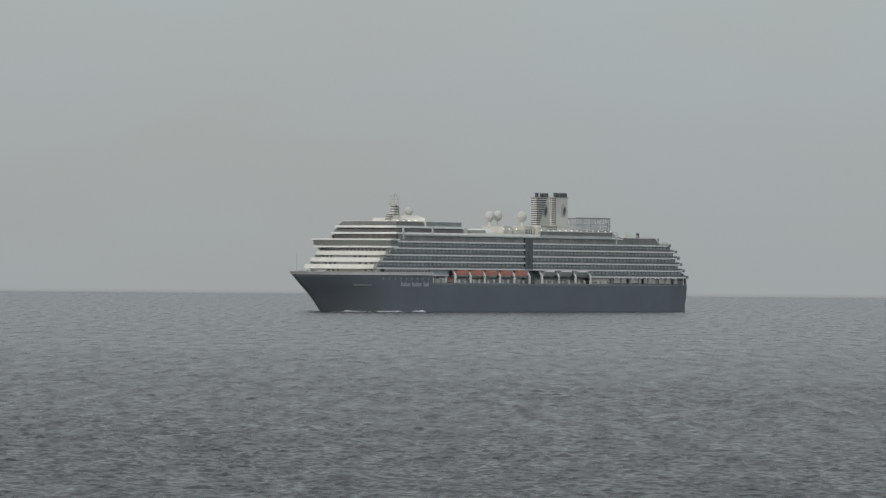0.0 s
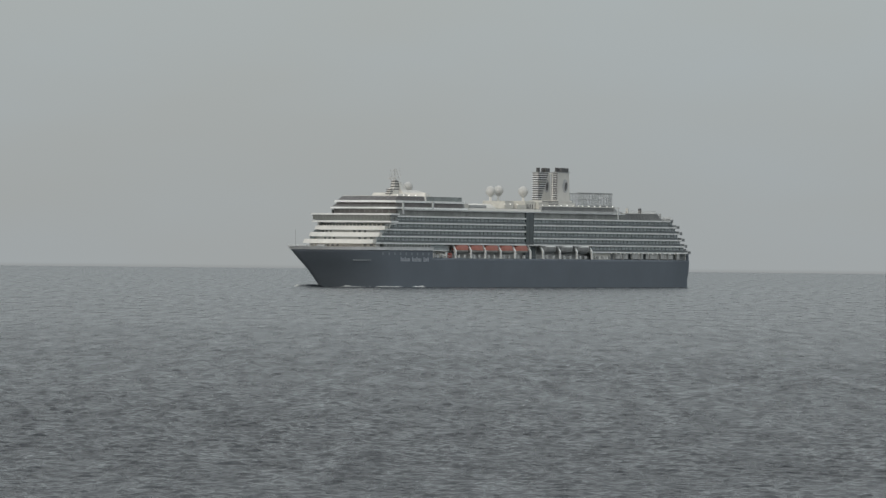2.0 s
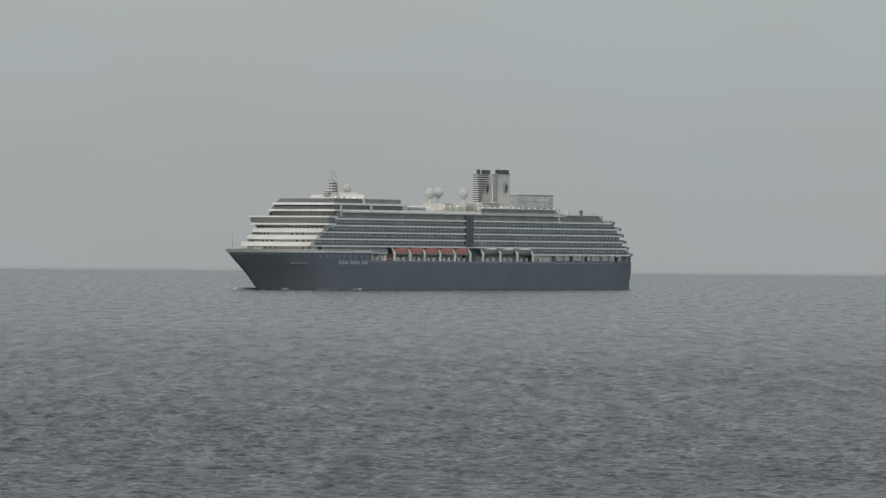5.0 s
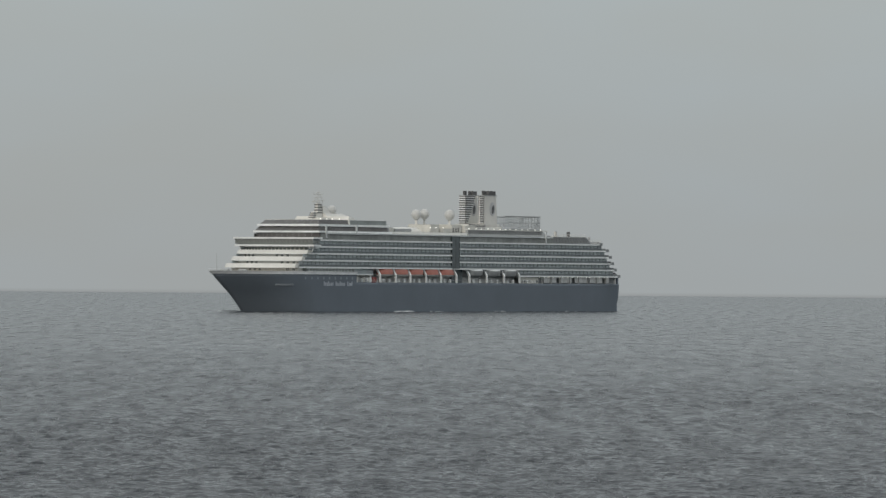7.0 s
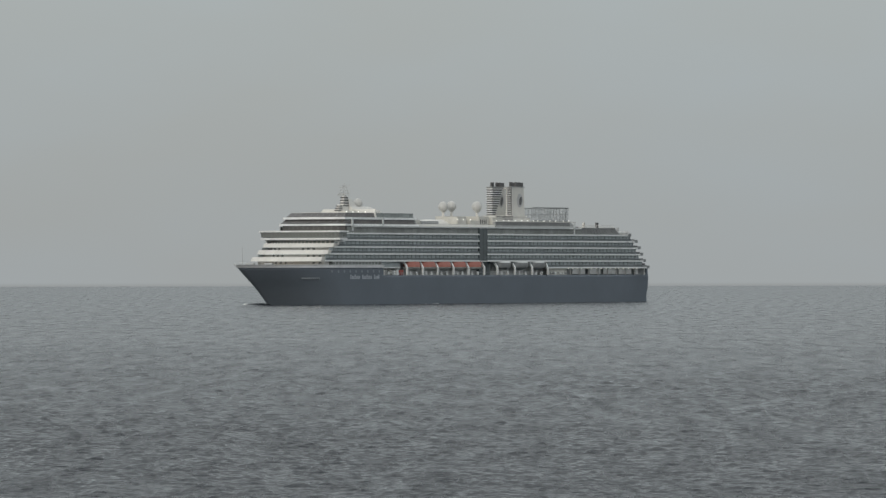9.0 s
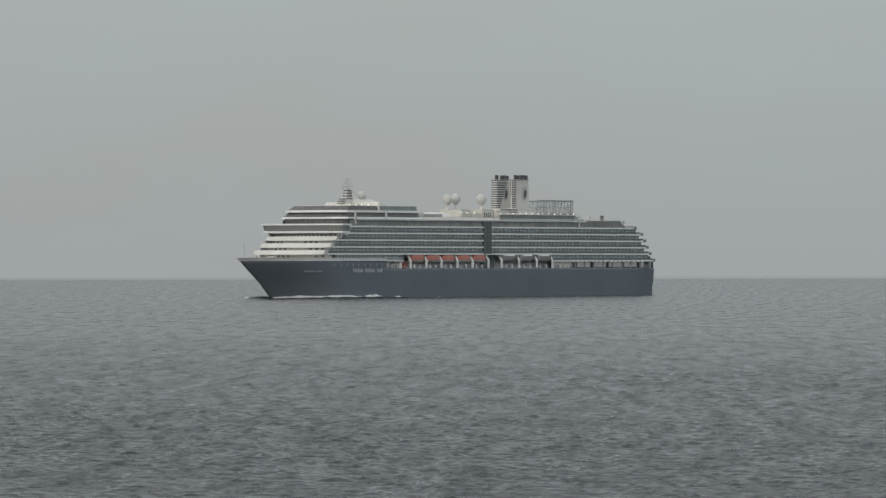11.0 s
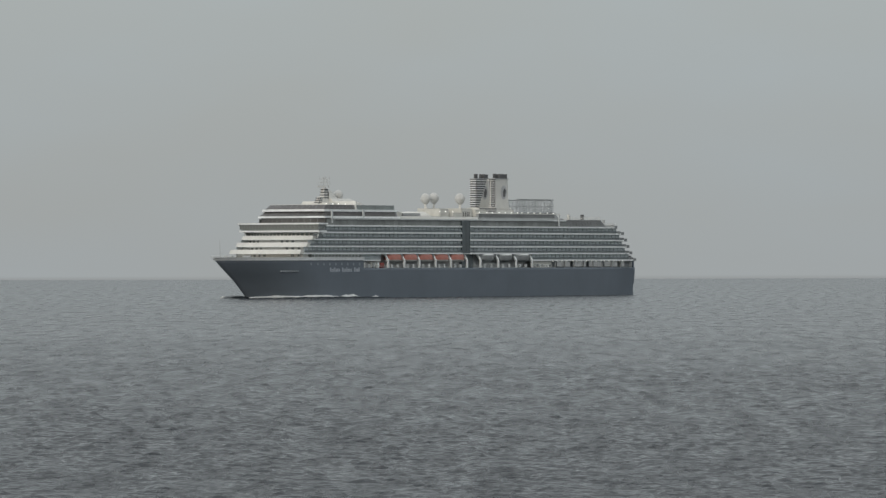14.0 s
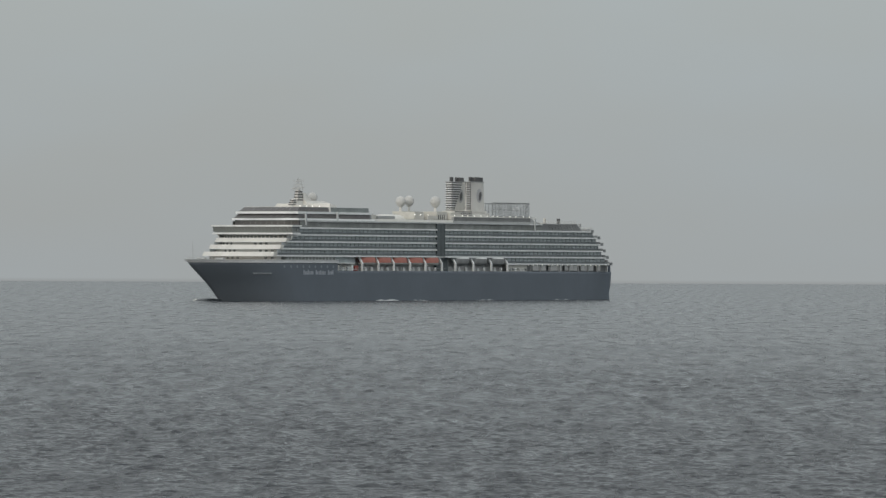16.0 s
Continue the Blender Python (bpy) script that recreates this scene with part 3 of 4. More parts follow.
def build_lounge():
    low = part("lounge", prism(bmesh.new(), lounge_plan(42, 89.8, 14.6, 4.0), 28.0, 30.3), DARK, ship, "grey forward lounge deck with long dark windows")
    path = [(43, -14.6)] + front(89.8, 14.6, 4.0, 12) + [(43, 14.6)]
    window_strip(low, path, 28.5, 30.2, 2.4, "dark lounge window")
    part("lounge_band", prism(bmesh.new(), lounge_plan(38.5, 90.9, 15.4, 4.0), 30.3, 31.0), WHITE, low, "white band round the lounge deck")
    mid = part("lounge", prism(bmesh.new(), lounge_plan(39, 91.2, 14.4, 4.2), 31.05, 32.75, lounge_plan(39, 88.4, 13.9, 4.0)), DARK, ship, "forward lounge with wraparound dark glass")
    path = [(40, -14.4)] + front(91.2, 14.4, 4.2, 12) + [(40, 14.4)]
    head = [(40, -13.9)] + front(88.4, 13.9, 4.0, 12) + [(40, 13.9)]
    window_strip(mid, path, 31.08, 32.74, 2.6, "dark wraparound window", top=head)
    part("lounge_band", prism(bmesh.new(), lounge_plan(38.8, 89.8, 14.4, 4.0), 32.75, 33.6), WHITE, mid, "white band above the windows")
    up = part("lounge", prism(bmesh.new(), lounge_plan(66.4, 89.0, 13.3, 3.6), 33.6, 35.3, lounge_plan(66.4, 86.6, 12.6, 3.4)), DARK, ship, "low dark glazed top lounge")
    path = [(67, -13.3)] + front(89.0, 13.3, 3.6, 10) + [(67, 13.3)]
    head = [(67, -12.6)] + front(86.6, 12.6, 3.4, 10) + [(67, 12.6)]
    window_strip(up, path, 33.63, 35.27, 2.8, "dark top window", top=head)
    part("lounge_roof", prism(bmesh.new(), lounge_plan(65.5, 86.4, 12.7, 3.4), 35.3, 35.45), CREAM, up)
    # glass windscreen aft of it
    scr = part("windscreen", prism(bmesh.new(), [(65.9, -13.4), (66.9, -13.4), (66.9, 13.4), (65.9, 13.4)], 33.6, 36.9, [(65.2, -11.6), (65.8, -11.6), (65.8, 12.8), (65.2, 12.8)]), CREAM, ship, "cream pillar and grey glass windscreen on the top deck")
    for s in (1, -1):
        for i in range(10):
            x0 = 39.4 + i * 2.65
            y0, y1 = sorted((s * 13.2, s * 13.3))
            part("screen_pane", boxes((x0 + 0.05, x0 + 2.55, y0, y1, 33.6, 35.3)), PANE, scr, "grey-green glass pane")
    for y0 in range(-5, 5):
        part("screen_pane", boxes((39.3, 39.4, y0 * 2.65 + 0.05, y0 * 2.65 + 2.55, 33.6, 35.3)), PANE, scr, "grey-green glass pane")
    for x, z0, z1 in ((86.2, 28.35, 33.0), (64.5, 30.5, 33.6)):
        for s in (1, -1):
            y0, y1 = sorted((s * 15.3, s * 15.75))
            part("pillar", boxes((x - 0.45, x + 0.45, y0, y1, z0, z1)), EDGE, ship, "pale vertical pillar on the side")


build_lounge()


# ---- lido band and the top deck amidships ----
def build_top():
    outline = [(-84, -BEAM), (84, -BEAM), (84, BEAM), (-84, BEAM), (-86, BEAM - 3), (-86, -BEAM + 3)]
    lido = part("lido_deck", prism(bmesh.new(), outline, LIDO - 0.45, LIDO), WHITE, ship, "pale lido deck overhanging the balconies")
    band = bmesh.new()
    for s in (1, -1):
        y0, y1 = sorted((s * 16.1, s * 16.3))
        box(band, -74, 86, y0, y1, LIDO - 0.45, LIDO + 0.02)
    part("deck_edge", band, EDGE, lido, "pale slab edge")
    # low wall and windows along the lido deck amidships
    mid = part("lido_house", boxes((-22, 38.4, -12.8, 12.8, LIDO, 31.3)), CREAM, ship, "low cream lido deckhouse")
    part("sliding_roof", roof_arch(17.0, -3.0, 6.5, 31.3, 2.0), CREAM, ship, "cream arched sliding pool roof", smooth=False)
    blocks = [((31.5, 38.2, 9.0, 11.8, 31.3, 32.9), IVORY), ((18.5, 31, 10.4, 12.0, 31.3, 32.5), GREY), ((-4.5, 2.5, 4, 10.5, 31.3, 34.4), IVORY),
              ((-12.5, -5.5, 5, 11.5, 31.3, 32.9), IVORY), ((-21.5, -13.5, 2, 10.5, 31.3, 34.6), IVORY), ((-30, -21.8, -2, 11.8, 31.3, 34.2), IVORY),
              ((-44, -30.5, -8, 8, 31.3, 34.8), CREAM)]
    for b, mat in blocks:
        bm = boxes(b)
        bmesh.ops.bevel(bm, geom=bm.edges[:], offset=0.25, segments=2, affect="EDGES")
        part("deckhouse", bm, mat, ship, "small painted deckhouse on the top deck")
    for z in (33.3, 34.0, 34.6):
        part("slat_gap", boxes((-43.6, -31.0, 7.9, 8.06, z, z + 0.32)), BLACK, ship, "dark gap between cream slats")
    vents = part("vent_bank", boxes((-19.8, -14.6, 10.5, 10.62, 31.5, 33.3)), BLACK, ship, "dark louvred vent bank")
    for i in range(4):
        part("vent_post", boxes((-19.7 + i * 1.35, -19.3 + i * 1.35, 10.62, 10.75, 31.5, 33.3)), CREAM, vents)
    # long dark glazed house under the funnels
    aft = part("grill_house", prism(bmesh.new(), [(-84, -12.9), (-22.3, -12.9), (-22.3, 12.9), (-84, 12.9)], 30.9, 32.5, [(-80.5, -12.9), (-22.3, -12.9), (-22.3, 12.9), (-80.5, 12.9)]), GREY, ship, "long dark glazed house below the funnels")
    window_strip(aft, [(-22.6, 12.9), (-80, 12.9)], 31.05, 32.4, 2.6, "dark window", mat=SMOKE)
    window_strip(aft, [(-80, -12.9), (-22.6, -12.9)], 31.05, 32.4, 2.6, "dark window", mat=SMOKE)
    part("grill_roof", boxes((-84.5, -22, -13.2, 13.2, 32.5, 32.8)), CREAM, aft, "cream roof edge")
    part("grill_base", boxes((-86, -22, -13.4, 13.4, LIDO, 30.9)), GREY, aft)
    # aft house, lower
    low = part("aft_house", prism(bmesh.new(), [(-117.5, -14.8), (-86.3, -14.8), (-86.3, 14.8), (-117.5, 14.8)], 27.45, 30.35, [(-113.6, -14.4), (-86.3, -14.8), (-86.3, 14.8), (-113.6, 14.4)]), DARK, ship, "dark glazed aft house with sloping end")
    window_strip(low, [(-86.5, 14.8), (-116.4, 14.8)], 27.9, 30.2, 2.6, "dark window", top=[(-86.5, 14.8), (-113.4, 14.42)], mat=SMOKE)
    part("house_roof", boxes((-114.0, -86.2, -14.6, 14.6, 30.35, 30.55)), CREAM, low, "thin cream roof edge")
    rail = bmesh.new()
    for s in (1, -1):
        for i in range(14):
            x = -87 - i * 2.0
            tube(rail, (x, s * 14.0, 30.55), (x, s * 14.0, 31.5), 0.05, sides=5)
        tube(rail, (-87, s * 14.0, 31.5), (-113.5, s * 14.0, 31.5), 0.06, sides=5)
        tube(rail, (-87, s * 14.0, 31.0), (-113.5, s * 14.0, 31.0), 0.05, sides=5)
        for i in range(9):
            x = -117 - i * 1.2
            tube(rail, (x, s * 13.6, 27.4), (x, s * 13.6, 29.2), 0.07, sides=5)
        tube(rail, (-116, s * 13.6, 29.0), (-126.8, s * 13.6, 28.9), 0.07, sides=5)
    part("top_railing", rail, CREAM, ship, "thin cream railings on the aft decks")
    for x, y, w, z1, mat in ((-103.0, 12, 0.6, 32.6, BLACK), (-90.5, 13.2, 0.35, 32.6, CREAM), (-119.5, 12.2, 0.3, 30.6, GREY)):
        part("locker", boxes((x - w, x + w, y - 0.45, y + 0.45, 30.5 if x > -118 else 27.4, z1)), mat, ship, "small deck locker")
    part("aft_mast", boxes((-78.1, -77.4, 16.3, 16.6, 27.6, 32.3)), EDGE, ship, "pale post on the aft side")


def roof_arch(x1, x0, half, z, rise):
    """A shallow vault across the ship."""
    bm = bmesh.new()
    n = 12
    rings = []
    for x, r in ((x0, rise * 0.55), (x0 + 3, rise), (x1 - 8, rise), (x1, rise * 0.35)):
        rings.append([bm.verts.new((x, half * math.cos(math.pi * k / n), z + r * math.sin(math.pi * k / n))) for k in range(n + 1)])
    for a, b in zip(rings, rings[1:]):
        for k in range(n):
            bm.faces.new((a[k], b[k], b[k + 1], a[k + 1]))
    bm.faces.new(rings[0])
    bm.faces.new(rings[-1][::-1])
    return bm


build_top()


# ---- domes, mast, funnels, glass court ----
def radome(x, y, z, r, foot):
    bm = bmesh.new()
    bmesh.ops.create_uvsphere(bm, u_segments=20, v_segments=14, radius=r, matrix=Matrix.Translation((x, y, z)) @ Matrix.Diagonal((1, 1, 1.08, 1)))
    for v in bm.verts:
        if v.co.z < z - 0.25 * r:
            k = min(1, (z - 0.25 * r - v.co.z) / (0.83 * r))
            v.co.z -= 0.12 * r * k
            v.co.x = x + (v.co.x - x) * (1 - 0.3 * k)
            v.co.y = y + (v.co.y - y) * (1 - 0.3 * k)
    d = part("radome", bm, DOME, ship, "matt white satellite radome on a post", smooth=True)
    bm = tube(bmesh.new(), (x, y, foot), (x, y, z - r * 1.08), 0.6, 0.45, 10)
    part("post", bm, CREAM, d)


radome(-3.6, 0, 38.4, 2.0, 34.3)
radome(-10.4, -0.4, 38.7, 2.0, 34.0)
radome(-29.0, 0, 38.6, 2.1, 34.8)
radome(58.5, 0, 39.3, 1.85, 36.0)
part("deckhouse", boxes((-12.5, -1.2, -2.2, 2.2, 31.3, 34.6)), IVORY, ship, "small painted deckhouse on the top deck")


def build_mast():
    base = boxes((48.5, 72.5, -4.5, 4.5, 35.2, 36.3))
    bmesh.ops.bevel(base, geom=base.edges[:], offset=0.3, segments=2, affect="EDGES")
    mast = part("radar_mast", base, CREAM, ship, "stepped cream radar mast with black louvres")
    bm = prism(bmesh.new(), [(66.3, -1.0), (70.6, -1.0), (70.6, 1.0), (66.3, 1.0)], 36.2, 42.0, [(67.2, -0.6), (69.2, -0.6), (69.2, 0.6), (67.2, 0.6)])
    part("mast_tower", bm, CREAM, mast)
    bm = prism(bmesh.new(), [(70.6, -0.9), (74.2, -0.9), (74.2, 0.9), (70.6, 0.9)], 35.4, 38.6, [(70.4, -0.6), (72.2, -0.6), (72.2, 0.6), (70.4, 0.6)])
    part("mast_step", bm, CREAM, mast)
    for i in range(4):
        z = 38.0 + i * 1.05
        part("louvre", boxes((66.55 + 0.12 * i, 70.2 - 0.2 * i, -0.95, 0.95, z, z + 0.42)), BLACK, mast, "black louvre")
    for i in range(3):
        z = 36.2 + i * 0.85
        part("louvre", boxes((71.2, 74.0 - 0.5 * i, -0.88, 0.92, z, z + 0.35)), BLACK, mast, "black louvre")
    # lattice of thin poles above the tower
    legs = (((69.6, -1.3), (68.5, -0.4)), ((67.0, -1.3), (67.8, -0.4)), ((69.6, 1.3), (68.5, 0.4)), ((67.0, 1.3), (67.8, 0.4)))
    for (fx, fy), (tx, ty) in legs:
        part("spar", tube(bmesh.new(), (fx, fy, 41.8), (tx, ty, 46.1), 0.11, 0.07, 6), SPAR, mast, "thin pale mast spar")
    for z, half in ((43.0, 2.7), (44.2, 2.0), (45.4, 2.3), (46.1, 0.9)):
        part("yard", tube(bmesh.new(), (68.2, -half, z), (68.2, half, z), 0.085, sides=6), SPAR, mast, "thin pale yard")
    for y, z0, z1 in ((-2.6, 43.0, 44.2), (2.6, 43.0, 44.4), (-2.2, 45.4, 46.3), (2.2, 45.4, 46.6), (0, 46.1, 46.9)):
        part("aerial", tube(bmesh.new(), (68.2, y, z0), (68.2, y, z1), 0.05, sides=5), SPAR, mast, "thin pale aerial")
    part("radar_scanner", boxes((69.9, 70.3, -1.9, 1.9, 42.3, 42.6)), SPAR, mast, "flat radar scanner bar")
    bm = prism(bmesh.new(), [(47.5, -3.2), (66.4, -3.2), (66.4, 3.2), (47.5, 3.2)], 36.2, 38.0, [(53.5, -1.6), (66.2, -1.6), (66.2, 1.6), (53.5, 1.6)])
    part("mast_house", bm, CREAM, mast, "cream sloping house behind the mast")
    bm = prism(bmesh.new(), [(61.0, -1.2), (66.4, -1.2), (66.4, 1.2), (61.0, 1.2)], 38.0, 41.0, [(64.6, -0.7), (66.4, -0.7), (66.4, 0.7), (64.6, 0.7)])
    part("mast_brace", bm, CREAM, mast, "cream sloping brace behind the tower")


build_mast()


def build_funnel(side):
    y0, y1 = sorted((side * 3.1, side * 5.9))
    base = [(-55.6, y0), (-46.2, y0), (-46.2, y1), (-55.6, y1)]
    foot = [(-56.4, y0 - 0.1), (-46.0, y0 - 0.1), (-46.0, y1 + 0.1), (-56.4, y1 + 0.1)]
    bm = prism(bmesh.new(), foot, 32.8, 46.9, base)
    bmesh.ops.bevel(bm, geom=[e for e in bm.edges if abs(e.verts[0].co.z - e.verts[1].co.z) > 5], offset=0.25, segments=2, affect="EDGES")
    fun = part("funnel", bm, CREAM, ship, "tall slim white funnel with black louvres and cap")
    # louvred front, and the louvred wedge on the inner face
    l0, l1 = (y0 + 0.8, y1 - 0.1) if side > 0 else (y0 + 0.1, y1 - 0.02)
    part("louvre_back", boxes((-46.3, -45.8, l0, l1, 35.4, 46.7)), BLACK, fun, "black louvre backing")
    for i in range(12):
        z = 35.8 + i * 0.92
        part("louvre", boxes((-46.1, -45.72, l0 - 0.03, l1 + 0.03, z, z + (0.16 if side > 0 else 0.32))), WHITE, fun, "white louvre blade")
    inner = y1 if side < 0 else y0
    out = 1 if side < 0 else -1
    a, b = sorted((inner - out * 0.1, inner + out * 0.14))
    wedge = bmesh.new()
    lo = [wedge.verts.new(p) for p in ((-46.2, a, 35.4), (-47.8, a, 35.4), (-53.8, a, 46.7), (-46.2, a, 46.7))]
    hi = [wedge.verts.new(p) for p in ((-46.2, b, 35.4), (-47.8, b, 35.4), (-53.8, b, 46.7), (-46.2, b, 46.7))]
    wedge.faces.new(lo)
    wedge.faces.new(hi[::-1])
    for i in range(4):
        j = (i + 1) % 4
        wedge.faces.new((lo[i], hi[i], hi[j], lo[j]))
    part("louvre_back", wedge, BLACK, fun, "black slanted louvre backing")
    for i in range(12):
        z = 35.8 + i * 0.92
        x = -47.8 - 6.0 * (z - 35.4) / 11.3
        c, d = sorted((inner, inner + out * 0.26))
        part("louvre", boxes((x, -46.2, c, d, z, z + 0.3)), WHITE, fun, "white louvre blade")
    # plain dark emblem discs on both faces
    for yy, s in ((y1, 1), (y0, -1)):
        bm = bmesh.new()
        tube(bm, (-52.3, yy - 0.05 * s, 41.3), (-52.3, yy + 0.12 * s, 41.3), 2.15, sides=28)
        for v in bm.verts:
            v.co.z = 41.3 + (v.co.z - 41.3) * 1.3
        em = part("emblem", bm, EMBLEM, fun, "pale round emblem")
        bm = bmesh.new()
        tube(bm, (-52.7, yy + 0.12 * s, 41.2), (-52.7, yy + 0.18 * s, 41.2), 1.0, sides=16)
        for v in bm.verts:
            v.co.z = 41.1 + (v.co.z - 41.2) * 1.7 + (v.co.x + 52.7) * -0.5
        part("emblem_shape", bm, BLACK, em, "dark plain shape in the emblem")
    part("cap_rim", boxes((-55.9, -45.6, y0 - 0.15, y1 + 0.15, 46.6, 46.95)), GREY, fun)
    yc = (y0 + y1) / 2
    part("cap", boxes((-55.3, -49.6 if side > 0 else -52.2, yc - 1.2, yc + 1.2, 46.95, 48.6)), BLACK, fun, "black exhaust housing")
    for x in (-47.2, -48.6, -51.5, -53.8):
        part("exhaust_pipe", tube(bmesh.new(), (x, yc, 46.9), (x, yc, 48.75), 0.42, sides=10), BLACK, fun, "black exhaust pipe")


build_funnel(1)
build_funnel(-1)
base = boxes((-58, -43.5, -7.2, 7.2, 32.8, 34.3), (-57, -44.5, -6.6, 6.6, 34.6, 35.2), (-56, -45.5, -6.2, 6.2, 34.3, 34.6))
part("funnel_base", base, CREAM, ship, "cream stepped funnel base")
part("funnel_bridge", boxes((-55.0, -54.0, -3.2, 3.2, 46.2, 46.6)), CREAM, ship, "thin cream tie between the funnel tops")


def build_court():
    pts = [(-57.5, 9.0), (-83, 9.0), (-86.8, 8.0), (-89.0, 5.2), (-89.6, 0), (-89.0, -5.2), (-86.8, -8.0), (-83, -9.0), (-57.5, -9.0)]
    court = part("glass_court", boxes((-88, -57, -8.6, 8.6, 32.8, 33.1)), GREY, ship, "tall open glass screen round the aft sports court")
    path = [Vector(p) for p in pts]
    for a, b in zip(path, path[1:]):
        d = b - a
        n = max(1, round(d.length / 2.3))
        for i in range(n):
            p, q = a + d * (i / n), a + d * ((i + 1) / n)
            part("post", tube(bmesh.new(), (*p, 32.8), (*p, 38.5), 0.1, sides=6), DARK, court, "grey steel post")
            pane = bmesh.new()
            u = (q - p).normalized()
            w = Vector((-u.y, u.x)) * 0.03
            c = [(p + u * 0.12 + w), (q - u * 0.12 + w), (q - u * 0.12 - w), (p + u * 0.12 - w)]
            prism(pane, [(v.x, v.y) for v in c], 33.4, 38.2)
            pn = part("glass_pane", pane, SCREEN, court, "clear grey glass pane")
            pn.visible_shadow = False
        bar = bmesh.new()
        for z, r in ((38.5, 0.24), (35.9, 0.09), (33.3, 0.16)):
            tube(bar, (*a, z), (*b, z), r, sides=6)
        part("rail", bar, DARK, court, "dark grey top rail")


build_court()


# ---- boats in their davits ----
def boat_meshes():
    """Lifeboat hull and canopy along x, centred, keel at z = 0."""
    hullm, canopy, stripe = bmesh.new(), bmesh.new(), bmesh.new()
    n, L = 14, 10.9
    def half(u):
        return 1.75 * (1 - abs(2 * u - 1) ** 3.2) ** 0.6 + 0.02
    rows_h, rows_c = [], []
    for i in range(n + 1):
        u = i / n
        x = -L / 2 + L * u
        w = half(u)
        keel = 0.5 * abs(2 * u - 1) ** 4
        rows_h.append([hullm.verts.new((x, y, z)) for y, z in ((-w, 0.95), (-w * 0.95, 0.6), (-w * 0.55, 0.2 + keel * 0.4), (0, keel * 0.8), (w * 0.55, 0.2 + keel * 0.4), (w * 0.95, 0.6), (w, 0.95))])
        hgt = 2.45 * (1 - abs(2 * u - 1) ** 6) ** 0.5
        rows_c.append([canopy.verts.new((x, w * 1.0 * math.cos(math.pi * k / 8), 1.0 + hgt * math.sin(math.pi * k / 8) ** 0.3)) for k in range(9)])
        if i:
            for r, bm in ((rows_h, hullm), (rows_c, canopy)):
                for a, b, c, d in zip(r[-2], r[-2][1:], r[-1][1:], r[-1]):
                    bm.faces.new((a, b, c, d))
    box(stripe, -L / 2 + 0.6, L / 2 - 0.6, -1.76, 1.76, 0.93, 1.04)
    return hullm, canopy, stripe


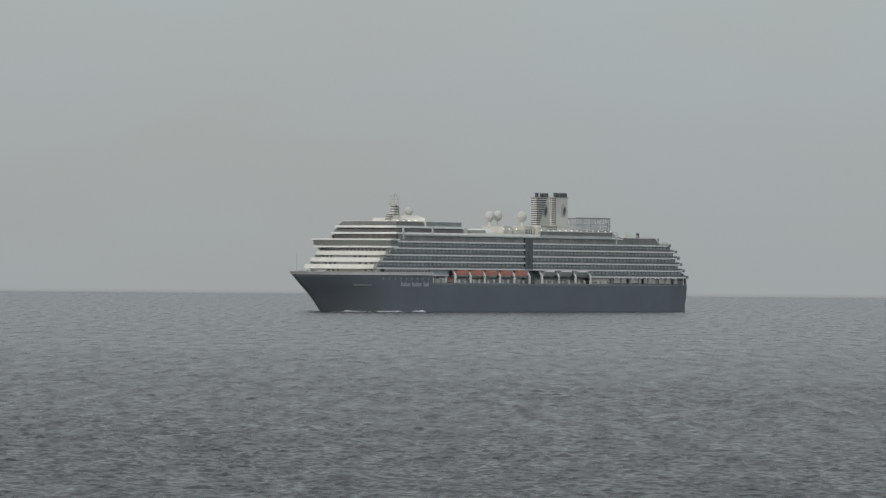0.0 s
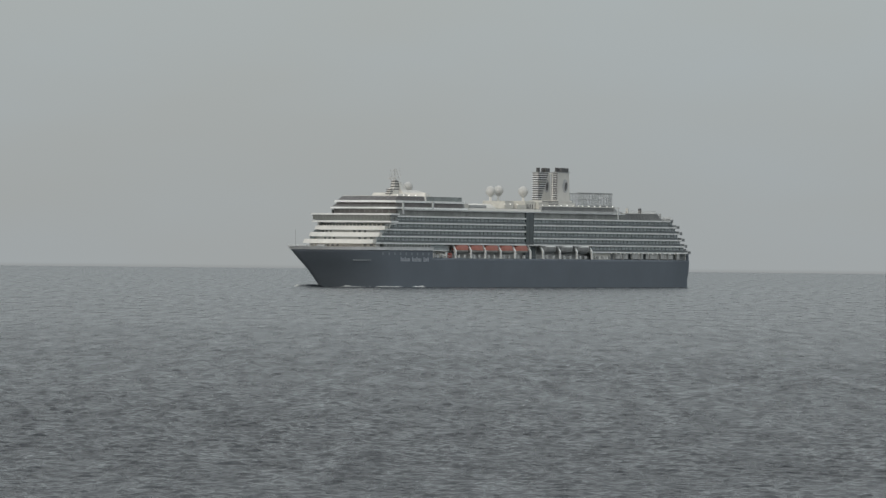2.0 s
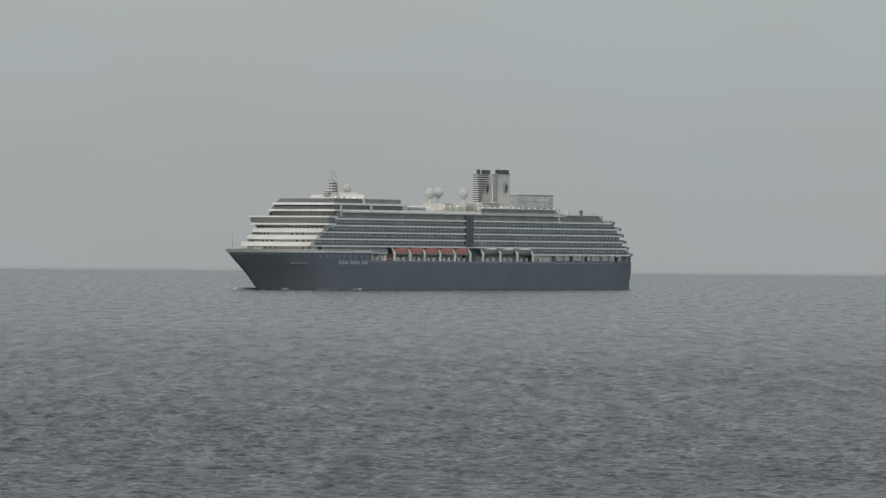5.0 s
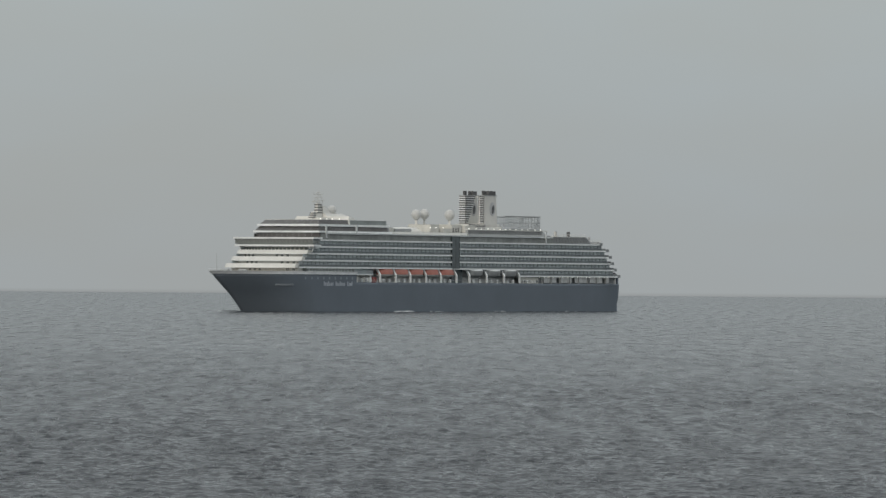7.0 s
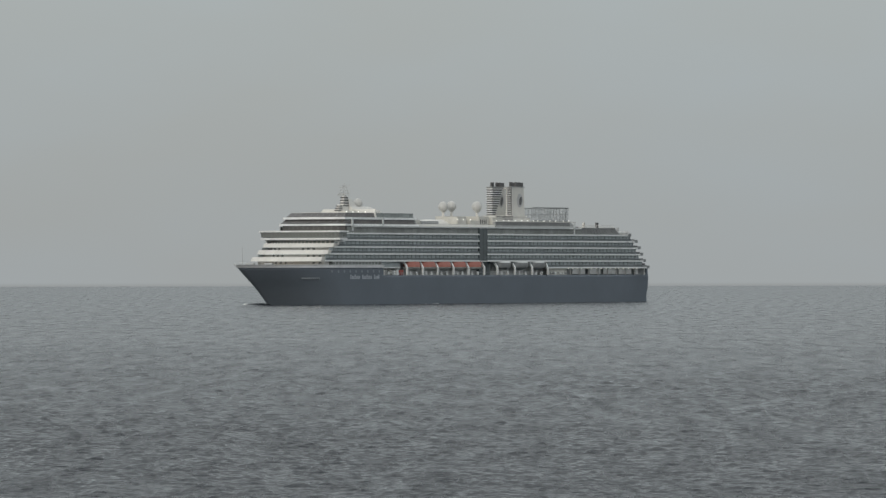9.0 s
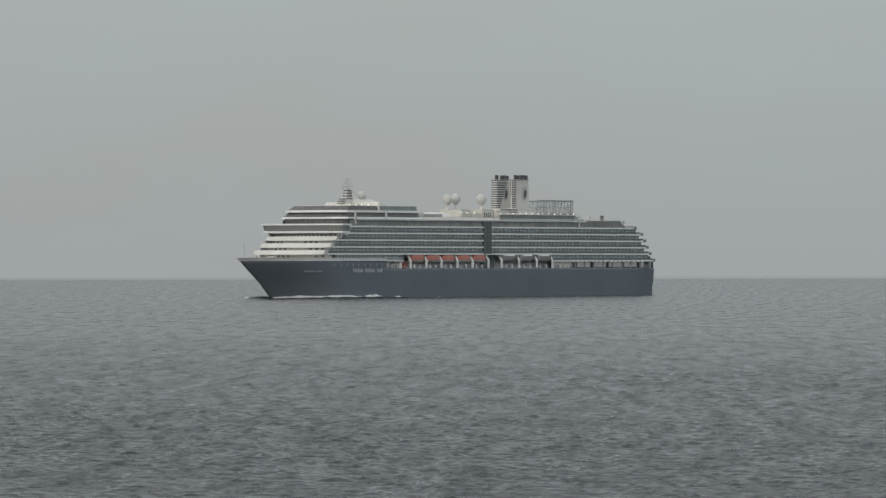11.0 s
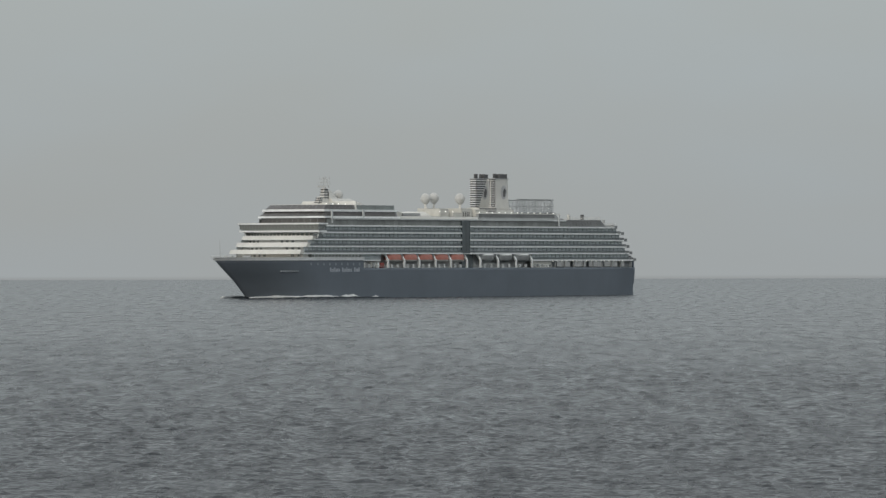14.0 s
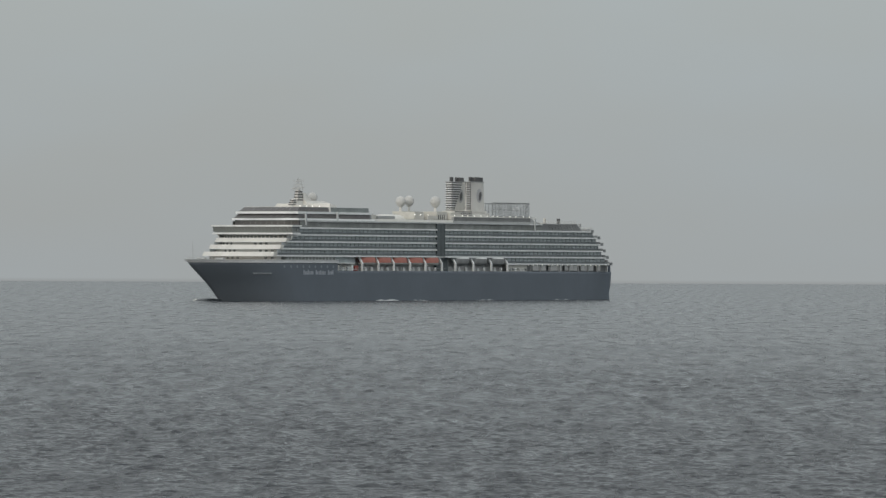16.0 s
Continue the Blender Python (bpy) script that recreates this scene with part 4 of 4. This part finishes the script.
def build_boats():
    h, c, s = boat_meshes()
    hung = []
    bays = [(48.5, 37.0), (37.0, 26.2), (26.2, 14.5), (14.5, 3.5), (3.5, -8.4)]
    whites = [(-18.3, -31.6), (-31.6, -45.0), (-45.0, -57.2)]
    data = {}
    for nm, bm, mat in (("hull", h, CREAM), ("canopy", c, ORANGE), ("gunwale", s, DARK)):
        finish(bm, nm != "gunwale")
        me = bpy.data.meshes.new("boat_" + nm)
        bm.to_mesh(me)
        bm.free()
        me.materials.append(mat)
        data[nm] = me
    data["white"] = data["canopy"].copy()
    data["white"].materials.clear()
    data["white"].materials.append(WHITE)
    for v in data["white"].vertices:
        v.co.z = 2.75 + (v.co.z - 1.0) * 0.24
    data["grey_hull"] = data["hull"].copy()
    data["grey_hull"].materials.clear()
    data["grey_hull"].materials.append(GREY)
    for v in data["grey_hull"].vertices:
        v.co.z *= 2.9
    for sidey in (1, -1):
        for tone, spans in (("orange", bays), ("white", whites)):
            for a, b in spans:
                boat = new("lifeboat", data["hull"] if tone == "orange" else data["grey_hull"])
                hung.append((boat, Matrix.Translation(((a + b) / 2, sidey * 14.75, 13.3))))
                tagged(boat, "orange canopied tender hanging in white davits on the ship" if tone == "orange" else "grey lifeboat with a white cover hanging in davits", "lifeboat", "lifeboats along the ship's side")
                for nm, me in (("canopy", data["canopy"] if tone == "orange" else data["white"]), ("gunwale", data["gunwale"])):
                    o = new(nm, me)
                    o.parent = boat
    # davits
    bm = bmesh.new()
    box(bm, -0.4, 0.4, -0.2, 0.35, 0, 3.1)
    v = [bm.verts.new(p) for p in ((-0.4, -0.35, 3.1), (0.4, -0.35, 3.1), (0.4, 0.35, 3.1), (-0.4, 0.35, 3.1), (-0.4, -2.2, 5.7), (0.4, -2.2, 5.7), (0.4, -1.3, 5.7), (-0.4, -1.3, 5.7))]
    for q in ((0, 1, 5, 4), (1, 2, 6, 5), (2, 3, 7, 6), (3, 0, 4, 7), (4, 5, 6, 7)):
        bm.faces.new([v[i] for i in q])
    dav = None
    for x in (48.5, 37.0, 26.2, 14.5, 3.5, -8.4, -18.3, -31.6, -45.0, -57.0):
        if dav is None:
            dav = part("davit", bm, WHITE, ship, "white bent davit arm")
            dav.location = (x, 16.25, PROM)
        else:
            again(dav, x, 16.25, PROM)
        again(dav, turn=Matrix.Translation((x, -16.25, PROM)) @ Matrix.Rotation(math.pi, 4, "Z"))
    # raft canisters, two to a bay, on the promenade edge
    can = None
    for a, b in bays + whites:
        for f in (0.36, 0.72):
            x = a + (b - a) * f
            for s in (1, -1):
                if can is None:
                    bm = bmesh.new()
                    tube(bm, (0, 0, 0.1), (0, 0, 1.25), 0.6, 0.6, 12)
                    tube(bm, (0, 0, 1.25), (0, 0, 1.5), 0.6, 0.25, 12)
                    can = part("raft_canister", bm, WHITE, ship, "white raft canister on the promenade edge")
                    can.location = (x, 15.2 * s, PROM)
                else:
                    again(can, x, 15.2 * s, PROM)
    # beam over the bays
    for s in (1, -1):
        y0, y1 = sorted((s * 12.0, s * 12.8))
        part("boat_beam", boxes((-57.8, 52.0, y0, y1, 16.45, 16.5)), WHITE, ship)
        y0, y1 = sorted((s * 16.0, s * 16.08))
        part("promenade_rail", boxes((-57.5, 65, y0, y1, PROM + 1.0, PROM + 1.08)), GREY, ship, "thin promenade handrail")
    return hung


boats = build_boats()


def build_promenade():
    for s in (1, -1):
        y0, y1 = sorted((s * 13.2, s * 15.5))
        wall = part("side_wall", boxes((65.5, 100, y0, y1, BOATS, 16.5)), paint("pale_grey_side_paint", (0.46, 0.48, 0.48), 0.45), ship, "pale grey side wall with a row of windows")
        pane = None
        for i in range(15):
            y0, y1 = sorted((s * 15.4, s * 15.54))
            if pane is None:
                pane = part("window", boxes((-0.75, 0.75, y0, y1, 15.3, 16.25)), HELM, wall, "dark square window")
                pane.location.x = 67.0
            else:
                again(pane, 67.0 + i * 2.3)
    for s in (1, -1):
        y0, y1 = sorted((s * 13.2, s * 14.4))
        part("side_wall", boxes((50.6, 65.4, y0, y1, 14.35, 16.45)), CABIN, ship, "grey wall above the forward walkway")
    # ahead of the boats: white lockers, a red winch, covered walkway edge
    part("walkway_roof", boxes((53.2, 66, 14.2, 16.1, 13.95, 14.3)), WHITE, ship, "white walkway roof ahead of the boats")
    part("walkway_roof", boxes((53.2, 66, -16.1, -14.2, 13.95, 14.3)), WHITE, ship, "white walkway roof ahead of the boats")
    cradle = boxes((49.8, 52.9, 14.2, 15.7, PROM, 13.2))
    bmesh.ops.bevel(cradle, geom=cradle.edges[:], offset=0.3, segments=2, affect="EDGES")
    part("rescue_boat", cradle, RED, ship, "red rescue boat in its cradle")
    fill = random.Random(23)
    x = 53.6
    while x < 65:
        w, top = fill.uniform(0.5, 1.5), fill.uniform(12.1, 13.6)
        bm = boxes((x, x + w, 14.6 - fill.uniform(0, 0.6), 15.7, PROM, top))
        bmesh.ops.bevel(bm, geom=bm.edges[:], offset=0.12, segments=2, affect="EDGES")
        part("locker", bm, fill.choice((WHITE, CREAM, EDGE, GREY)), ship, "painted promenade locker")
        x += w + fill.uniform(0.15, 0.9)
    for z in (PROM + 0.55, PROM + 1.05):
        for s in (1, -1):
            part("walkway_rail", tube(bmesh.new(), (50, s * 15.95, z), (65.4, s * 15.95, z), 0.06, sides=6), WHITE, ship, "thin white rail")
    # aft promenade: large openings between posts under the balcony deck
    shell = part("mooring_panel", boxes((-73.2, -58.5, 15.2, 15.6, PROM, 13.6)), IVORY, ship, "ivory shell panel on the aft promenade")
    clutter = random.Random(11)
    for i in range(7):
        x = -72.0 + i * 1.95
        lo = PROM + clutter.uniform(0.1, 0.9)
        part("fitting", boxes((x - clutter.uniform(0.3, 0.7), x + clutter.uniform(0.2, 0.6), 15.6, 15.6 + clutter.uniform(0.15, 0.4), lo, lo + clutter.uniform(0.5, 1.3))), clutter.choice((GREY, WHITE, DARK)), shell, "small deck fitting")
    part("shell_rail", boxes((-73.2, -58.5, 15.9, 15.98, 12.15, 12.25)), WHITE, shell, "thin white rail")
    panel = part("promenade_panel", boxes((-137, -75.5, 13.9, 14.3, PROM, 13.8)), DARK, ship, "dark recessed promenade wall")
    pane = None
    for i in range(5):
        for k in range(3):
            x = -79.5 - i * 12.4 - k * 3.4
            if x < -132:
                continue
            if pane is None:
                pane = part("window", boxes((-1.6, 1.6, 15.2, 15.4, 11.5, 13.6)), paint("pale_grey_screen", (0.66, 0.66, 0.65), 0.35, grime=0.25), panel, "broad pale grey promenade screen")
                pane.location.x = x
            else:
                again(pane, x)
    posts = None
    for i in range(9):
        x = -75.6 - i * 7.4
        if posts is None:
            posts = part("post", boxes((-0.16, 0.16, 15.6, 16.1, PROM, 13.85)), GREY, ship, "grey promenade post")
            posts.location.x = x
        else:
            again(posts, x)
        again(posts, turn=Matrix.Translation((x, -31.7, 0)))
    for s in (1, -1):
        y0, y1 = sorted((s * 12.6, s * 13.6))
        part("stern_post", boxes((-139.6, -138.2, y0, y1, PROM, BOATS)), WHITE, ship, "white stern post")
        y0, y1 = sorted((s * 12.2, s * 13.55))
        part("stern_post", boxes((-141.8, -140.6, y0, y1, PROM, BOATS)), HAZED_NAVY, ship, "navy stern corner post")
    winch = tube(boxes((-140.6, -138.6, 11.4, 13.0, BOATS + 0.1, BOATS + 0.9)), (-139.6, 11.2, BOATS + 1.2), (-139.6, 13.2, BOATS + 1.2), 0.6, sides=12)
    winch = part("mooring_winch", winch, BLACK, ship, "dark mooring winch at the stern")
    again(winch, 0, -24.4)
    part("stern_roof", prism(bmesh.new(), [(-142.2, -13.2), (-138.4, -15.2), (-138.4, 15.2), (-142.2, 13.2)], BOATS - 0.3, BOATS + 0.1), GREY, ship, "grey stern deck edge")


build_promenade()


# ---- small lit lamps along the top decks ----
def lamps():
    first = None
    spots = [(84 - i * 4.4, 11.0, 35.7) for i in range(5)] + [(3.0 - i * 5.2, 10.8, 33.2) for i in range(3)] + [(-24 - i * 4.6, 12.6, 33.05) for i in range(13)]
    spots += [(-75 - i * 3.7, 15.3, 13.75) for i in range(16)] + [(46 - i * 11.4, 14.8, 13.1) for i in range(5)]
    jitter = random.Random(4)
    for p in spots:
        p = (p[0] + jitter.uniform(-0.9, 0.9), p[1], p[2])
        if first is None:
            bm = bmesh.new()
            bmesh.ops.create_icosphere(bm, subdivisions=1, radius=0.23)
            first = part("deck_lamp", bm, LAMP, ship, "small lit white deck lamp")
            first.location = p
        else:
            again(first, *p)


lamps()


# ---- the water that the bow throws aside ----
def foam_ridge(x0, x1, height, width, seed, out=0.2, lift=0.0, rough=1.0):
    """A lumpy ridge of broken water along the port side of the hull; lift: how far it climbs towards x1."""
    rng = random.Random(seed)
    bm = bmesh.new()
    n = int(abs(x1 - x0) / 0.6) + 3
    rings = []
    for i in range(n + 1):
        u = i / n
        x = x0 + (x1 - x0) * u
        y = half_breadth(x, 0) + out
        env = math.sin(math.pi * u) ** 0.6
        lump = 0.55 + rough * (0.75 * noise.noise((x * 0.21, seed * 3.1, 0)) + 0.35 * noise.noise((x * 0.9, seed * 1.7, 4)))
        hgt = height * env * max(0.05, lump) * (1 + rough * rng.uniform(-0.15, 0.15)) + lift * u * env
        w = width * (0.4 + 0.6 * env)
        rings.append([bm.verts.new((x, y + dy * w, z)) for dy, z in ((-0.4, -1.2), (-0.3, hgt * 0.7), (0.0, hgt), (0.4, hgt * 0.6), (1.0, -1.2))])
    for a, b in zip(rings, rings[1:]):
        for k in range(4):
            bm.faces.new((a[k], b[k], b[k + 1], a[k + 1]))
    return bm


def build_wave(name, label, pieces, mat):
    wave = tagged(new(name), label, "wave")
    for nm, bm in pieces:
        part(nm, bm, mat, wave, smooth=True)
    return wave


def bow_mound():
    bm = bmesh.new()
    bmesh.ops.create_uvsphere(bm, u_segments=24, v_segments=12, radius=1.0, matrix=Matrix.Translation((124.5, -2.6, -0.35)) @ Matrix.Diagonal((5.5, 5.2, 1.2, 1)))
    for v in bm.verts:
        v.co.z += 0.25 * noise.noise((v.co.x * 0.5, v.co.y * 0.5, 0))
    return bm


def lip_mesh():
    """A small curl of white water at the outer end of the mound."""
    bm = bmesh.new()
    bmesh.ops.create_uvsphere(bm, u_segments=20, v_segments=10, radius=1.0, matrix=Matrix.Translation((125.5, -6.6, 0.05)) @ Matrix.Diagonal((2.6, 1.9, 0.55, 1)))
    for v in bm.verts:
        v.co += Vector((0.3, 0.3, 0.35)) * noise.noise(v.co * 0.9)
    return bm


wave_bow = build_wave("bow_wave", "dark water mound pushed up at the stem", [("mound", bow_mound())], WATER)
lip = part("foam_lip", lip_mesh(), FOAM, wave_bow, "white foam lip on the mound", smooth=True)
foam_bow = build_wave("bow_foam", "white broken foam along the bow waterline", [("foam", foam_ridge(122.6, 100, 1.7, 2.4, 3, rough=0.55)), ("foam", foam_ridge(112, 84, 1.2, 2.4, 4, lift=0.6, rough=0.6)), ("foam", foam_ridge(90, 68, 1.2, 2.2, 5, lift=0.9, rough=0.7)), ("foam", foam_ridge(62, 54, 1.0, 1.8, 6))], FOAM)
part("swell", foam_ridge(121, 50, 0.75, 4.0, 21, out=1.6, rough=0.4), WATER, foam_bow, "dark swell beside the foam", smooth=True)
foam_side = build_wave("side_foam", "low white foam crest along the ship's side", [("foam", foam_ridge(42, 20, 1.0, 2.0, 8, rough=0.6)), ("foam", foam_ridge(14, 0, 1.0, 1.8, 9)), ("foam", foam_ridge(-30, -52, 0.8, 1.4, 10)), ("foam", foam_ridge(-84, -120, 0.7, 1.2, 13))], FOAM)


# ---- what moves ----
def ship_pose(t, heave=0.0, along=0.0):
    a = radians(HEADING)
    d = SPEED * t + along
    return pose(-d * math.cos(a), RANGE - d * math.sin(a), heave, 0, 0, 180 + HEADING)


def motions():
    times = [k for k in range(17)]
    walk(ship, [(t, ship_pose(t, z)) for t, z in HEAVE])
    for boat, place in boats:
        walk(boat, [(t, ship_pose(t, z) @ place) for t, z in HEAVE])
    # seconds and height: the bow's broken water swells up and sinks as the ship pitches through the sea
    bow = [(0, -0.7), (1, -0.95), (2, -0.75), (3, -0.85), (4, -0.7), (5, -0.95), (6, -1.5), (7.5, -1.9), (9, -1.6), (10, -0.6), (11, 0.05), (12.5, 0.3), (13.5, 0.3), (14.5, -0.15), (15, -0.35), (16, -1.3)]
    side = [(0, -1.1), (2, -1.2), (4, -1.0), (6, -0.6), (7, -0.35), (8.5, -0.45), (10, -0.8), (11.5, -0.6), (13, -0.75), (14.5, -0.7), (16, -0.3)]
    stem_rise = [(0, -0.5), (1.5, 0.0), (3.5, 0.1), (5, -0.2), (7, -0.45), (9, -0.1), (11.5, 0.1), (13.5, 0.25), (14.9, 0.2), (16, 0.15)]
    walk(foam_bow, [(t, ship_pose(t, z)) for t, z in bow])
    walk(foam_side, [(t, ship_pose(t, z)) for t, z in side])
    walk(wave_bow, [(t, ship_pose(t, z)) for t, z in stem_rise])
    walk(sea, [(t, pose(0.5 * t, -0.9 * t, 0.0)) for t in times])


motions()
